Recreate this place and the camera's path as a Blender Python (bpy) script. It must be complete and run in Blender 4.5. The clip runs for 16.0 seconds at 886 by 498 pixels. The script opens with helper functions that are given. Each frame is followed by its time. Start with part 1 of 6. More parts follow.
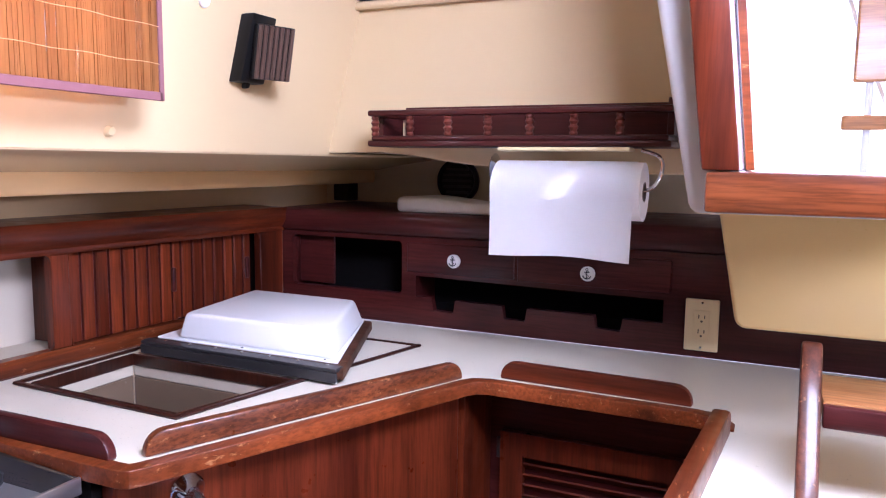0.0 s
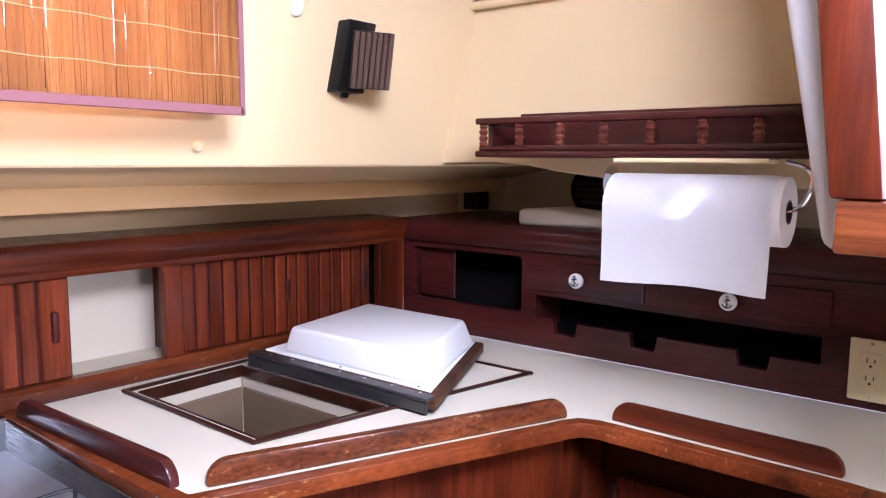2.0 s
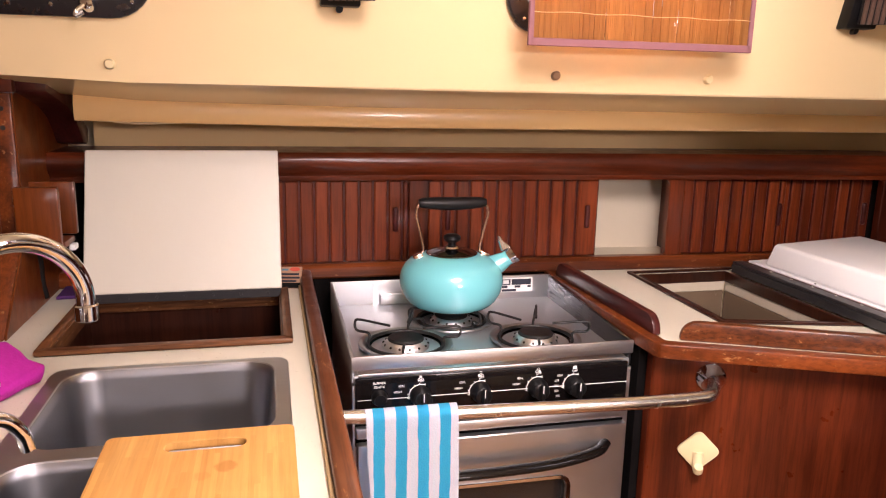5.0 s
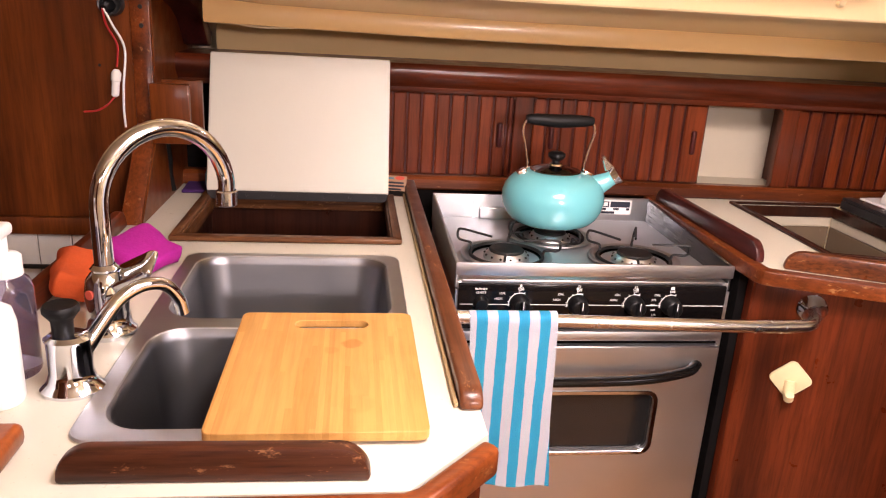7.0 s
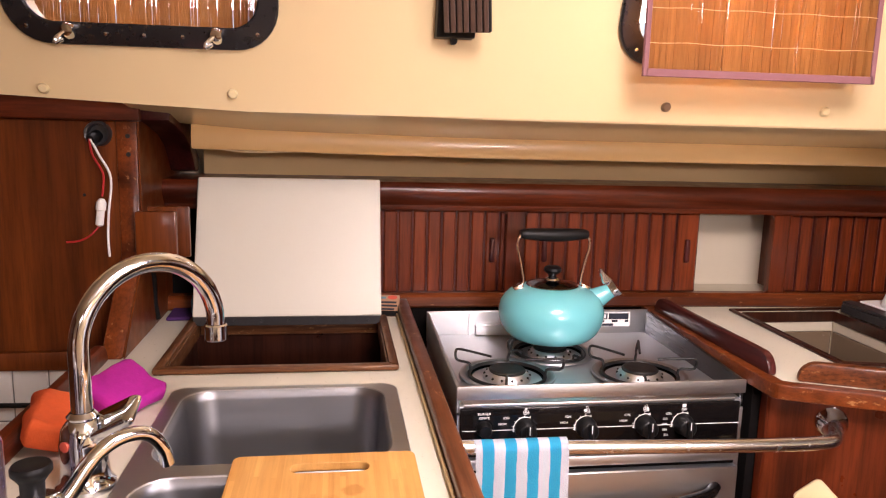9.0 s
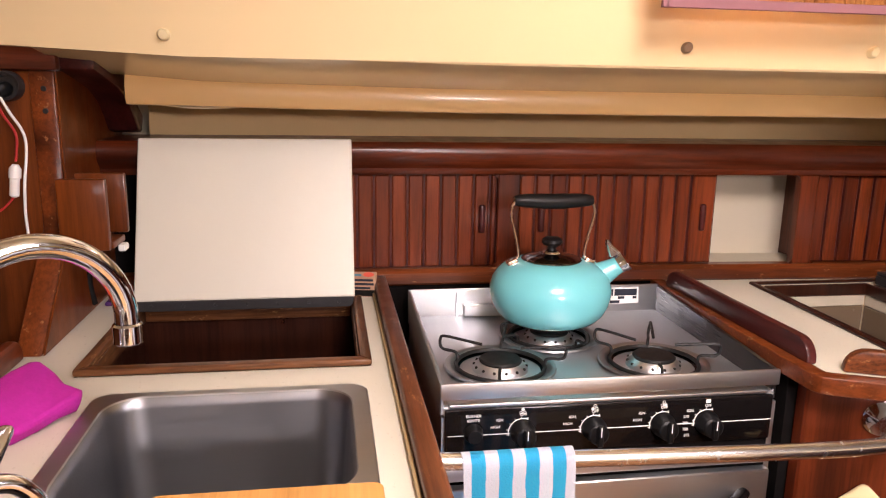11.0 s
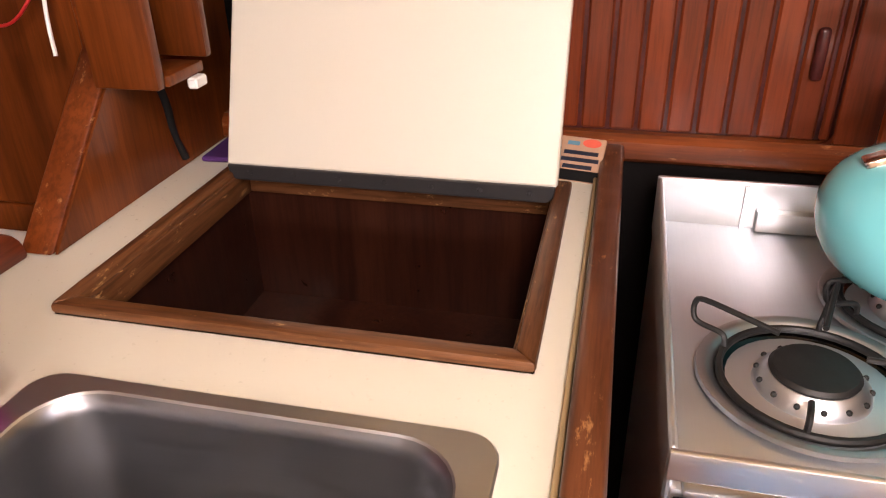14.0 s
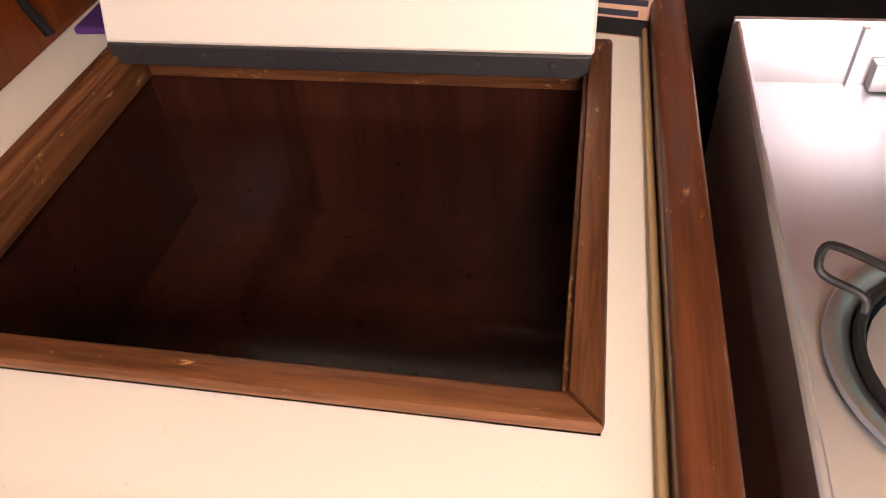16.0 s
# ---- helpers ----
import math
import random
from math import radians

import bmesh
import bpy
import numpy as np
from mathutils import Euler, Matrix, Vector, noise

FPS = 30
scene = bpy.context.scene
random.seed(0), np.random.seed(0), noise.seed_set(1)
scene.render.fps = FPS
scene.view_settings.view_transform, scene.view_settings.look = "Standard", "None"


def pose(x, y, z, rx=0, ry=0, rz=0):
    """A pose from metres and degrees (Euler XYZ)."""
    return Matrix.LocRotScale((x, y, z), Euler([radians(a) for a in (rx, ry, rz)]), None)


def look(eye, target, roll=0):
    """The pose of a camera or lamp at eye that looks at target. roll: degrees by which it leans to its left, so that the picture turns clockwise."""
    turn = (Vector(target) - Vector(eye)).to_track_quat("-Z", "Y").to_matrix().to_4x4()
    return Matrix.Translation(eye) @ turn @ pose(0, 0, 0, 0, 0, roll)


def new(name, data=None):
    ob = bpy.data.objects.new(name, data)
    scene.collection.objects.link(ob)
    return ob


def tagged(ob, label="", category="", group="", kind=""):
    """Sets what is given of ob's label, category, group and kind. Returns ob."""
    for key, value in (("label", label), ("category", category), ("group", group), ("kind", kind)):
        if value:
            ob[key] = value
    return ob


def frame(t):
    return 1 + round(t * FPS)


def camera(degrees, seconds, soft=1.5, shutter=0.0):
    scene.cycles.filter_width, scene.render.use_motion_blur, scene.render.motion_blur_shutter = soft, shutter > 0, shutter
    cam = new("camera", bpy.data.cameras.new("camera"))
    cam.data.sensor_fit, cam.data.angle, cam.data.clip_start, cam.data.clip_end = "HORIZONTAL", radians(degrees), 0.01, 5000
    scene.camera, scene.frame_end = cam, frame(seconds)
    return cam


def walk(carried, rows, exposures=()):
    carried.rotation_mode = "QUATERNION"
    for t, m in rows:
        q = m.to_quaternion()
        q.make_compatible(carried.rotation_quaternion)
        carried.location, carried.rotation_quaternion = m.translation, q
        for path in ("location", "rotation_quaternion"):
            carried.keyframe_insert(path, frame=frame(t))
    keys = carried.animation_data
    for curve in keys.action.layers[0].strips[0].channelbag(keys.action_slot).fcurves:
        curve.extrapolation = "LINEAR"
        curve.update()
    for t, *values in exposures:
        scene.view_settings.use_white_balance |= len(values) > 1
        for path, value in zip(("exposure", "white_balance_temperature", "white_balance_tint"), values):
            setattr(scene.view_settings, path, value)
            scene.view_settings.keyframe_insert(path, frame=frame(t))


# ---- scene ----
cam = camera(62.1, 16.0, soft=1.15)
PATH = [
    (0, (-0.12, 0.129, 1.331), (-0.949, 1.934, 1.097), 0.7),
    (0.5, (-0.128, 0.167, 1.353), (-1.052, 1.93, 1.155), 0.9),
    (1, (-0.099, 0.217, 1.354), (-1.151, 1.906, 1.156), 1.0),
    (1.5, (-0.069, 0.261, 1.357), (-1.211, 1.887, 1.135), 0.5),
    (2, (-0.076, 0.305, 1.356), (-1.3, 1.868, 1.116), 0.4),
    (2.5, (-0.055, 0.311, 1.352), (-1.411, 1.757, 1.087), 1.5),
    (3, (0.023, 0.266, 1.348), (-1.48, 1.55, 1.04), 1.6),
    (3.5, (0.094, 0.23, 1.344), (-1.556, 1.298, 0.975), 1.4),
    (4, (0.15, 0.225, 1.344), (-1.613, 1.077, 0.937), 1.3),
    (4.5, (0.181, 0.197, 1.334), (-1.664, 0.85, 0.923), 1.0),
    (5, (0.213, 0.151, 1.342), (-1.69, 0.602, 0.922), 1.2),
    (7.5, (0.25, 0.086, 1.317), (-1.638, 0.322, 0.699), 3.5),
    (8, (0.238, 0.078, 1.326), (-1.678, 0.338, 0.814), 3.1),
    (8.5, (0.216, 0.077, 1.34), (-1.729, 0.347, 0.96), 1.9),
    (9, (0.196, 0.076, 1.331), (-1.755, 0.36, 0.999), 1.5),
    (9.5, (0.137, 0.075, 1.326), (-1.806, 0.369, 0.954), 1.2),
    (12, (-0.198, 0.149, 1.289), (-2.115, 0.442, 0.798), 0.7),
    (12.5, (-0.343, 0.118, 1.281), (-2.238, 0.353, 0.685), 0.3),
    (13, (-0.423, 0.159, 1.277), (-2.281, 0.217, 0.54), 0.5),
    (13.5, (-0.482, 0.207, 1.269), (-2.259, -0.144, 0.422), -0.1),
    (14, (-0.58, 0.219, 1.249), (-2.29, -0.2, 0.3), -1.3),
    (14.5, (-0.679, 0.203, 1.245), (-2.345, -0.155, 0.197), -2.2),
    (15, (-0.719, 0.207, 1.25), (-2.317, -0.146, 0.101), -3.0),
    (15.5, (-0.782, 0.192, 1.236), (-2.276, -0.17, -0.044), -4.4),
    (16, (-0.826, 0.16, 1.209), (-2.216, -0.177, -0.189), -5.4),
]
EXPOSURES = [(0.0, 1.14, 4900, 32), (2.0, 1.2, 5050, 27), (3.5, 1.08, 6000, 32), (5.0, 0.84, 6700, 32), (7.5, 0.90, 6850, 32), (9.5, 0.72, 6600, 30), (12.5, 1.02, 6700, 27), (14.0, 1.16, 6850, 28), (16.0, 1.25, 7000, 34)]
walk(cam, [(t, look(eye, target, roll)) for t, eye, target, roll in PATH], EXPOSURES)

# ---- world, sun and large lights ----
world = bpy.data.worlds.new("world")
scene.world = world
world.use_nodes = True
wn = world.node_tree
sky = wn.nodes.new("ShaderNodeTexSky")
sky.sky_type, sky.sun_disc = "NISHITA", False
sky.sun_elevation, sky.sun_rotation = radians(33), radians(8)
wn.links.new(sky.outputs[0], wn.nodes["Background"].inputs[0])
wn.nodes["Background"].inputs[1].default_value = 0.15

sun = new("sun", bpy.data.lights.new("sun", "SUN"))
sun.data.energy, sun.data.angle, sun.data.color = 4.0, radians(0.5), (1.0, 0.94, 0.85)
sun.matrix_world = look((0, 0, 0), (-0.12, -0.83, -0.55))


def area(name, eye, target, w, h, watts, colour):
    """Daylight standing in an opening of the cabin."""
    ob = new(name, bpy.data.lights.new(name, "AREA"))
    ob.data.shape, ob.data.size, ob.data.size_y = "RECTANGLE", w, h
    ob.data.energy, ob.data.color = watts, colour
    ob.matrix_world = look(eye, target)
    return ob


area("companionway_daylight", (0.10, 1.35, 1.66), (-0.55, 0.2, 1.0), 0.55, 0.62, 9.5, (0.96, 0.97, 1.0))
# added overhead lamp, its hatch only assumed; aimed aft to brighten the galley
area("added_overhead_light", (0.1, 0.50, 1.98), (-0.30, 1.55, 0.85), 0.56, 0.56, 30, (1.0, 0.95, 0.86))
area("port_daylight_fore", (1.48, -0.25, 1.55), (0.0, -0.2, 1.2), 0.4, 0.16, 1.5, (1.0, 0.96, 0.9))
area("port_daylight_galley_fore", (-1.25, -0.24, 1.60), (-0.5, -0.24, 1.38), 0.36, 0.14, 1.5, (1.0, 0.97, 0.92))
area("port_daylight_galley_aft", (-1.22, 0.78, 1.60), (-0.8, 0.78, 1.30), 0.36, 0.14, 5.5, (1.0, 0.90, 0.76))
area("port_daylight_aft", (1.48, 0.75, 1.55), (-0.9, 1.1, 0.75), 0.4, 0.16, 14, (1.0, 0.96, 0.9))


# ---- materials ----
def nodes_of(name):
    m = bpy.data.materials.new(name)
    m.use_nodes = True
    t = m.node_tree
    return m, t, t.nodes["Principled BSDF"]


def link(t, a, b):
    t.links.new(a, b)


def coords(t, scale, jitter=0.0):
    """Object coordinates in metres, stretched; jitter shifts them from object to object."""
    tc = t.nodes.new("ShaderNodeTexCoord")
    mp = t.nodes.new("ShaderNodeMapping")
    mp.inputs["Scale"].default_value = scale
    link(t, tc.outputs["Object"], mp.inputs["Vector"])
    if jitter:
        oi = t.nodes.new("ShaderNodeObjectInfo")
        mul = t.nodes.new("ShaderNodeMath")
        mul.operation = "MULTIPLY"
        mul.inputs[1].default_value = jitter
        link(t, oi.outputs["Random"], mul.inputs[0])
        link(t, mul.outputs[0], mp.inputs["Location"])
    return mp.outputs[0]


def noise_of(t, vec, scale, detail=4.0, rough=0.55, distort=0.0):
    n = t.nodes.new("ShaderNodeTexNoise")
    n.inputs["Scale"].default_value, n.inputs["Detail"].default_value = scale, detail
    n.inputs["Roughness"].default_value, n.inputs["Distortion"].default_value = rough, distort
    link(t, vec, n.inputs["Vector"])
    return n.outputs["Fac"]


def ramp(t, fac, stops):
    r = t.nodes.new("ShaderNodeValToRGB")
    while len(r.color_ramp.elements) < len(stops):
        r.color_ramp.elements.new(0.5)
    for e, (p, c) in zip(r.color_ramp.elements, stops):
        e.position, e.color = p, (*c, 1.0)
    link(t, fac, r.inputs[0])
    return r.outputs[0]


def mixed(t, fac, a, b, kind="MIX"):
    m = t.nodes.new("ShaderNodeMix")
    m.data_type, m.blend_type = "RGBA", kind
    if isinstance(fac, (int, float)):
        m.inputs[0].default_value = fac
    else:
        link(t, fac, m.inputs[0])
    for n, v in ((6, a), (7, b)):
        if isinstance(v, tuple):
            m.inputs[n].default_value = (*v, 1.0)
        else:
            link(t, v, m.inputs[n])
    return m.outputs[2]


def to_range(t, fac, lo, hi):
    m = t.nodes.new("ShaderNodeMapRange")
    m.inputs["To Min"].default_value, m.inputs["To Max"].default_value = lo, hi
    m.inputs["From Min"].default_value, m.inputs["From Max"].default_value = 0.25, 0.75
    link(t, fac, m.inputs["Value"])
    return m.outputs[0]


def bumped(t, bsdf, fac, strength, depth):
    b = t.nodes.new("ShaderNodeBump")
    b.inputs["Strength"].default_value, b.inputs["Distance"].default_value = strength, depth
    link(t, fac, b.inputs["Height"])
    link(t, b.outputs[0], bsdf.inputs["Normal"])


def wood(name, axis, dark, light, rough=0.36, coat=0.3, wear=None, jitter=7.0, pore_mix=0.5, blotch_mix=0.3):
    """Varnished timber with the grain along an axis (0 x, 1 y, 2 z)."""
    m, t, b = nodes_of(name)
    s = [1.0, 1.0, 1.0]
    s[axis] = 0.06
    v = coords(t, s, jitter)
    broad = noise_of(t, v, 14, 3, 0.5, 0.6)
    fine = noise_of(t, v, 160, 4, 0.65)
    base = ramp(t, broad, [(0.28, dark), (0.72, light)])
    pore = ramp(t, fine, [(0.36, (0.25, 0.2, 0.18)), (0.58, (1, 1, 1))])
    col = mixed(t, pore_mix, base, pore, "MULTIPLY")
    flat = coords(t, (1, 1, 1), jitter)
    blotch = noise_of(t, flat, 6, 3)
    col = mixed(t, to_range(t, blotch, 0.0, blotch_mix), col, tuple(c * 0.6 for c in dark))
    if wear:
        chip = noise_of(t, coords(t, [0.35 if i == axis else 1.0 for i in range(3)], jitter), 75, 6, 0.75)
        spot = ramp(t, chip, [(0.60, (0, 0, 0)), (0.68, (0.85, 0.85, 0.85))])
        col = mixed(t, spot, col, wear)
    link(t, col, b.inputs["Base Color"])
    link(t, to_range(t, noise_of(t, flat, 25, 4), rough - 0.07, rough + 0.12), b.inputs["Roughness"])
    b.inputs["Coat Weight"].default_value, b.inputs["Coat Roughness"].default_value = coat, 0.12
    b.inputs["Specular IOR Level"].default_value = 0.18
    bumped(t, b, fine, 0.12, 0.001)
    return m


def plain(name, colour, rough=0.4, metal=0.0, vary=0.12, scale=9.0, bump=0.0, coat=0.0, grain=60.0):
    """Paint, plastic or gelcoat with slight staining and fine relief."""
    m, t, b = nodes_of(name)
    v = coords(t, (1, 1, 1), 3.0)
    big = noise_of(t, v, scale, 4)
    small = noise_of(t, v, grain, 5, 0.6)
    col = mixed(t, to_range(t, big, 0.0, vary), colour, tuple(c * 0.55 for c in colour))
    col = mixed(t, to_range(t, small, 0.0, vary * 0.5), col, tuple(c * 0.75 for c in colour))
    link(t, col, b.inputs["Base Color"])
    spread = 0.07 if vary > 0.03 else 0.008
    link(t, to_range(t, small, max(rough - spread, 0.02), rough + spread), b.inputs["Roughness"])
    b.inputs["Metallic"].default_value = metal
    b.inputs["Coat Weight"].default_value = coat
    b.inputs["Coat Roughness"].default_value = 0.08
    if bump:
        bumped(t, b, small, bump, 0.001)
    return m


def steel(name, axis, colour=(0.73, 0.745, 0.77), rough=0.34, stretch=0.02):
    """Brushed stainless steel with the brushing along an axis."""
    m, t, b = nodes_of(name)
    s = [1.0, 1.0, 1.0]
    s[axis] = stretch
    v = coords(t, s)
    fine = noise_of(t, v, 500, 3, 0.6)
    smear = noise_of(t, coords(t, (1, 1, 1)), 11, 4)
    link(t, mixed(t, to_range(t, smear, 0.0, 0.12), colour, tuple(c * 0.7 for c in colour)), b.inputs["Base Color"])
    link(t, to_range(t, mixed(t, 0.5, fine, smear), rough - 0.08, rough + 0.14), b.inputs["Roughness"])
    b.inputs["Metallic"].default_value = 1.0
    bumped(t, b, fine, 0.004, 0.0002)
    return m


RED_D, RED_L = (0.022, 0.0034, 0.0015), (0.195, 0.034, 0.008)
WARM_D, WARM_L = (0.055, 0.010, 0.0025), (0.27, 0.062, 0.013)
mahog_x = wood("mahogany_x", 0, RED_D, RED_L)
mahog_y = wood("mahogany_y", 1, RED_D, RED_L)
mahog_z = wood("mahogany_z", 2, RED_D, RED_L)
panel_wood = wood("panel_wood", 2, (0.040, 0.0065, 0.0025), (0.185, 0.033, 0.0095), 0.32, 0.3)
slat_wood = wood("slat_wood", 2, (0.068, 0.011, 0.0035), (0.225, 0.042, 0.0105), 0.36, 0.3)
door_wood = wood("door_wood", 2, (0.062, 0.013, 0.003), (0.21, 0.050, 0.009), 0.34, 0.3, None, 7.0, 0.4, 0.2)
brown_x = wood("worn_brown_x", 0, (0.030, 0.0085, 0.0038), (0.21, 0.067, 0.025), 0.36, 0.25, (0.34, 0.16, 0.06))
brown_y = wood("worn_brown_y", 1, (0.026, 0.0075, 0.0038), (0.125, 0.036, 0.014), 0.36, 0.25, (0.27, 0.12, 0.05), 7.0, 0.75)
frame_rail_x = wood("frame_rail_x", 0, (0.055, 0.012, 0.0032), (0.22, 0.060, 0.015), 0.34, 0.3, None, 7.0, 0.7)
rail_y = wood("fiddle_y", 1, (0.06, 0.013, 0.0035), (0.25, 0.070, 0.018), 0.34, 0.3, (0.30, 0.13, 0.05), 7.0, 0.8)
trim_x = wood("worn_trim_x", 0, WARM_D, WARM_L, 0.36, 0.3, (0.36, 0.17, 0.065))
trim_y = wood("worn_trim_y", 1, WARM_D, WARM_L, 0.36, 0.3, (0.36, 0.17, 0.065))
frame_x = wood("hatch_frame_x", 0, (0.050, 0.016, 0.0065), (0.25, 0.100, 0.036), 0.42, 0.15, (0.50, 0.28, 0.11), 7.0, 0.75)
frame_y = wood("hatch_frame_y", 1, (0.050, 0.016, 0.0065), (0.25, 0.100, 0.036), 0.42, 0.15, (0.50, 0.28, 0.11), 7.0, 0.75)
lid_frame = wood("lid_frame", 0, (0.028, 0.011, 0.007), (0.105, 0.043, 0.021), 0.5, 0.05, (0.34, 0.19, 0.09))
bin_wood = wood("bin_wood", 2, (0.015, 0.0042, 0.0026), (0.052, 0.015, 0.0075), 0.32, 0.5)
# red-brown wood, lightened for the light the spindles catch
lit_spindle_wood = wood("lit_spindle_wood", 2, (0.07, 0.015, 0.010), (0.21, 0.055, 0.034), 0.3, 0.4)
dark_wood = wood("dark_wood", 0, (0.026, 0.005, 0.005), (0.090, 0.017, 0.014), 0.35, 0.3)
teak = wood("teak", 0, (0.17, 0.06, 0.016), (0.42, 0.19, 0.06), 0.4, 0.3)
bamboo = wood("bamboo_board", 0, (0.52, 0.25, 0.065), (0.70, 0.39, 0.125), 0.45, 0.0, None, 0.0, 0.18, 0.05)
reed = wood("reed", 2, (0.17, 0.065, 0.018), (0.44, 0.20, 0.055), 0.6, 0.0, None, 0.0, 0.4, 0.1)
rt = reed.node_tree
shine = rt.nodes.new("ShaderNodeBsdfTranslucent")
shine.inputs[0].default_value = (0.62, 0.30, 0.10, 1)
blend = rt.nodes.new("ShaderNodeMixShader")
blend.inputs[0].default_value = 0.28
rt.links.new(rt.nodes["Principled BSDF"].outputs[0], blend.inputs[1])
rt.links.new(shine.outputs[0], blend.inputs[2])
rt.links.new(blend.outputs[0], rt.nodes["Material Output"].inputs[0])
# glued strips in the board
bt = bamboo.node_tree
bs = bt.nodes["Principled BSDF"]
grain = bs.inputs["Base Color"].links[0].from_socket
sepb = bt.nodes.new("ShaderNodeSeparateXYZ")
link(bt, coords(bt, (1, 1 / 0.0065, 1)), sepb.inputs[0])
def bmath(op, a, b=0.0):
    n = bt.nodes.new("ShaderNodeMath")
    n.operation = op
    for k, v in enumerate((a, b)):
        if isinstance(v, (int, float)):
            n.inputs[k].default_value = v
        else:
            link(bt, v, n.inputs[k])
    return n.outputs[0]


def brandom(w):
    n = bt.nodes.new("ShaderNodeTexWhiteNoise")
    n.noise_dimensions = "1D"
    link(bt, w, n.inputs["W"])
    return n.outputs[0]


row_no = bmath("FLOOR", sepb.outputs[1])
stave_no = bmath("FLOOR", bmath("ADD", bmath("MULTIPLY", sepb.outputs[0], 4.0), bmath("MULTIPLY", brandom(row_no), 3.0)))
tone = brandom(bmath("ADD", row_no, bmath("MULTIPLY", stave_no, 37.0)))
board_col = mixed(bt, 0.95, grain, ramp(bt, tone, [(0.0, (0.80, 0.74, 0.68)), (1.0, (1, 1, 1))]), "MULTIPLY")
# water marks on the board
for mx, my, mr, amount in ((-0.063, 0.034, 0.012, 0.55), (-0.045, 0.010, 0.010, 0.25), (0.08, 0.04, 0.016, 0.15)):
    off = bt.nodes.new("ShaderNodeVectorMath")
    off.operation = "DISTANCE"
    link(bt, coords(bt, (1, 1, 0)), off.inputs[0])
    off.inputs[1].default_value = (mx, my, 0.0)
    ragged = bmath("ADD", off.outputs["Value"], bmath("MULTIPLY", noise_of(bt, coords(bt, (1, 1, 1)), 90, 3), 0.010))
    spot = ramp(bt, bmath("DIVIDE", ragged, mr * 2), [(0.62, (amount, amount, amount)), (0.80, (0, 0, 0))])
    board_col = mixed(bt, spot, board_col, (0.33, 0.13, 0.03))
link(bt, board_col, bs.inputs["Base Color"])
gelcoat = plain("cream_gelcoat", (0.74, 0.58, 0.335), 0.24, 0, 0.015, 3.0, 0, 0.3, 90.0)
# cream yellowed for the sun's bounce on the engine box
bounce_lit_cream = plain("sun_bounce_cream", (0.84, 0.61, 0.255), 0.28, 0, 0.02, 3.0, 0, 0.3)
liner = plain("cream_liner", (0.76, 0.63, 0.41), 0.4, 0, 0.04, 3.0, 0, 0.1, 90.0)
white_gel = plain("white_gelcoat", (0.54, 0.54, 0.54), 0.3, 0, 0.02, 3.0, 0, 0.3)
fascia_mat = plain("tan_fascia", (0.76, 0.49, 0.21), 0.35, 0, 0.10, 4.0, 0.05, 0.2)
laminate = plain("white_laminate", (0.655, 0.62, 0.515), 0.32, 0, 0.07, 5.0, 0.04, 0.1, 180.0)
lid_lam = plain("cream_laminate", (0.62, 0.59, 0.505), 0.4, 0, 0.06, 5.0, 0.04, 0.0, 200.0)
pan_white = plain("white_plastic", (0.80, 0.81, 0.82), 0.3, 0, 0.012, 6.0, 0, 0.2)
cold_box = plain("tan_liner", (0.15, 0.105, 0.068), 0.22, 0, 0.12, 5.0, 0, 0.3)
ground_mat = plain("pale_ground", (0.42, 0.40, 0.36), 0.9, 0, 0.2, 0.5)
black_gloss = plain("black_enamel", (0.006, 0.005, 0.005), 0.10, 0, 0.05, 8.0, 0, 0.0)
black_gloss.node_tree.nodes["Principled BSDF"].inputs["Specular IOR Level"].default_value = 0.22
black_rub = plain("black_plastic", (0.006, 0.006, 0.0065), 0.42, 0, 0.1, 30.0, 0.05)
# near-black that carries the shade of recesses in its colour
shade_black = plain("recess_shade", (0.005, 0.004, 0.004), 0.95)
shade_black.node_tree.nodes["Principled BSDF"].inputs["Specular IOR Level"].default_value = 0.1
black_rub.node_tree.nodes["Principled BSDF"].inputs["Specular IOR Level"].default_value = 0.22
# drip dish steel, darkened to carry its black reflections
dark_chrome = plain("dark_reflection_steel", (0.06, 0.055, 0.055), 0.16, 1.0, 0.2, 14.0)
rail_side_tan = plain("rail_side_tan", (0.40, 0.28, 0.14), 0.5, 0, 0.15, 12.0, 0.05)
iron = plain("grate_iron", (0.009, 0.009, 0.009), 0.5, 0.2, 0.3, 40.0, 0.15)
teal = plain("teal_enamel", (0.15, 0.55, 0.60), 0.2, 0, 0.08, 14.0, 0, 0.5)
chrome = plain("chrome", (0.74, 0.77, 0.82), 0.07, 1.0, 0.05, 30.0)
bar_steel = plain("bar_steel", (0.80, 0.79, 0.79), 0.24, 1.0, 0.06, 30.0)
lid_steel = plain("lid_steel", (0.22, 0.215, 0.215), 0.1, 1.0, 0.1, 30.0)
copper_wire = plain("rose_steel", (0.78, 0.62, 0.54), 0.16, 1.0, 0.05, 30.0)
steel_x = steel("brushed_steel_x", 0, (0.66, 0.685, 0.72), 0.45)
# steel darkened for what the cooker's right side reflects
shaded_side_steel = steel("shaded_side_steel", 0, (0.15, 0.152, 0.16), 0.26)
steel_y = steel("brushed_steel_y", 1)
steel_z = steel("brushed_steel_z", 2)
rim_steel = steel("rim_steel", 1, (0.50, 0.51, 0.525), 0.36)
# bowl steel, with the dark reflections of the bowls put into its colour
shaded_bowl_steel = steel("shaded_bowl_steel", 1, (0.27, 0.272, 0.285), 0.34)
bronze = plain("port_frame_bronze", (0.055, 0.055, 0.06), 0.3, 0.75, 0.2, 20.0, 0.05)
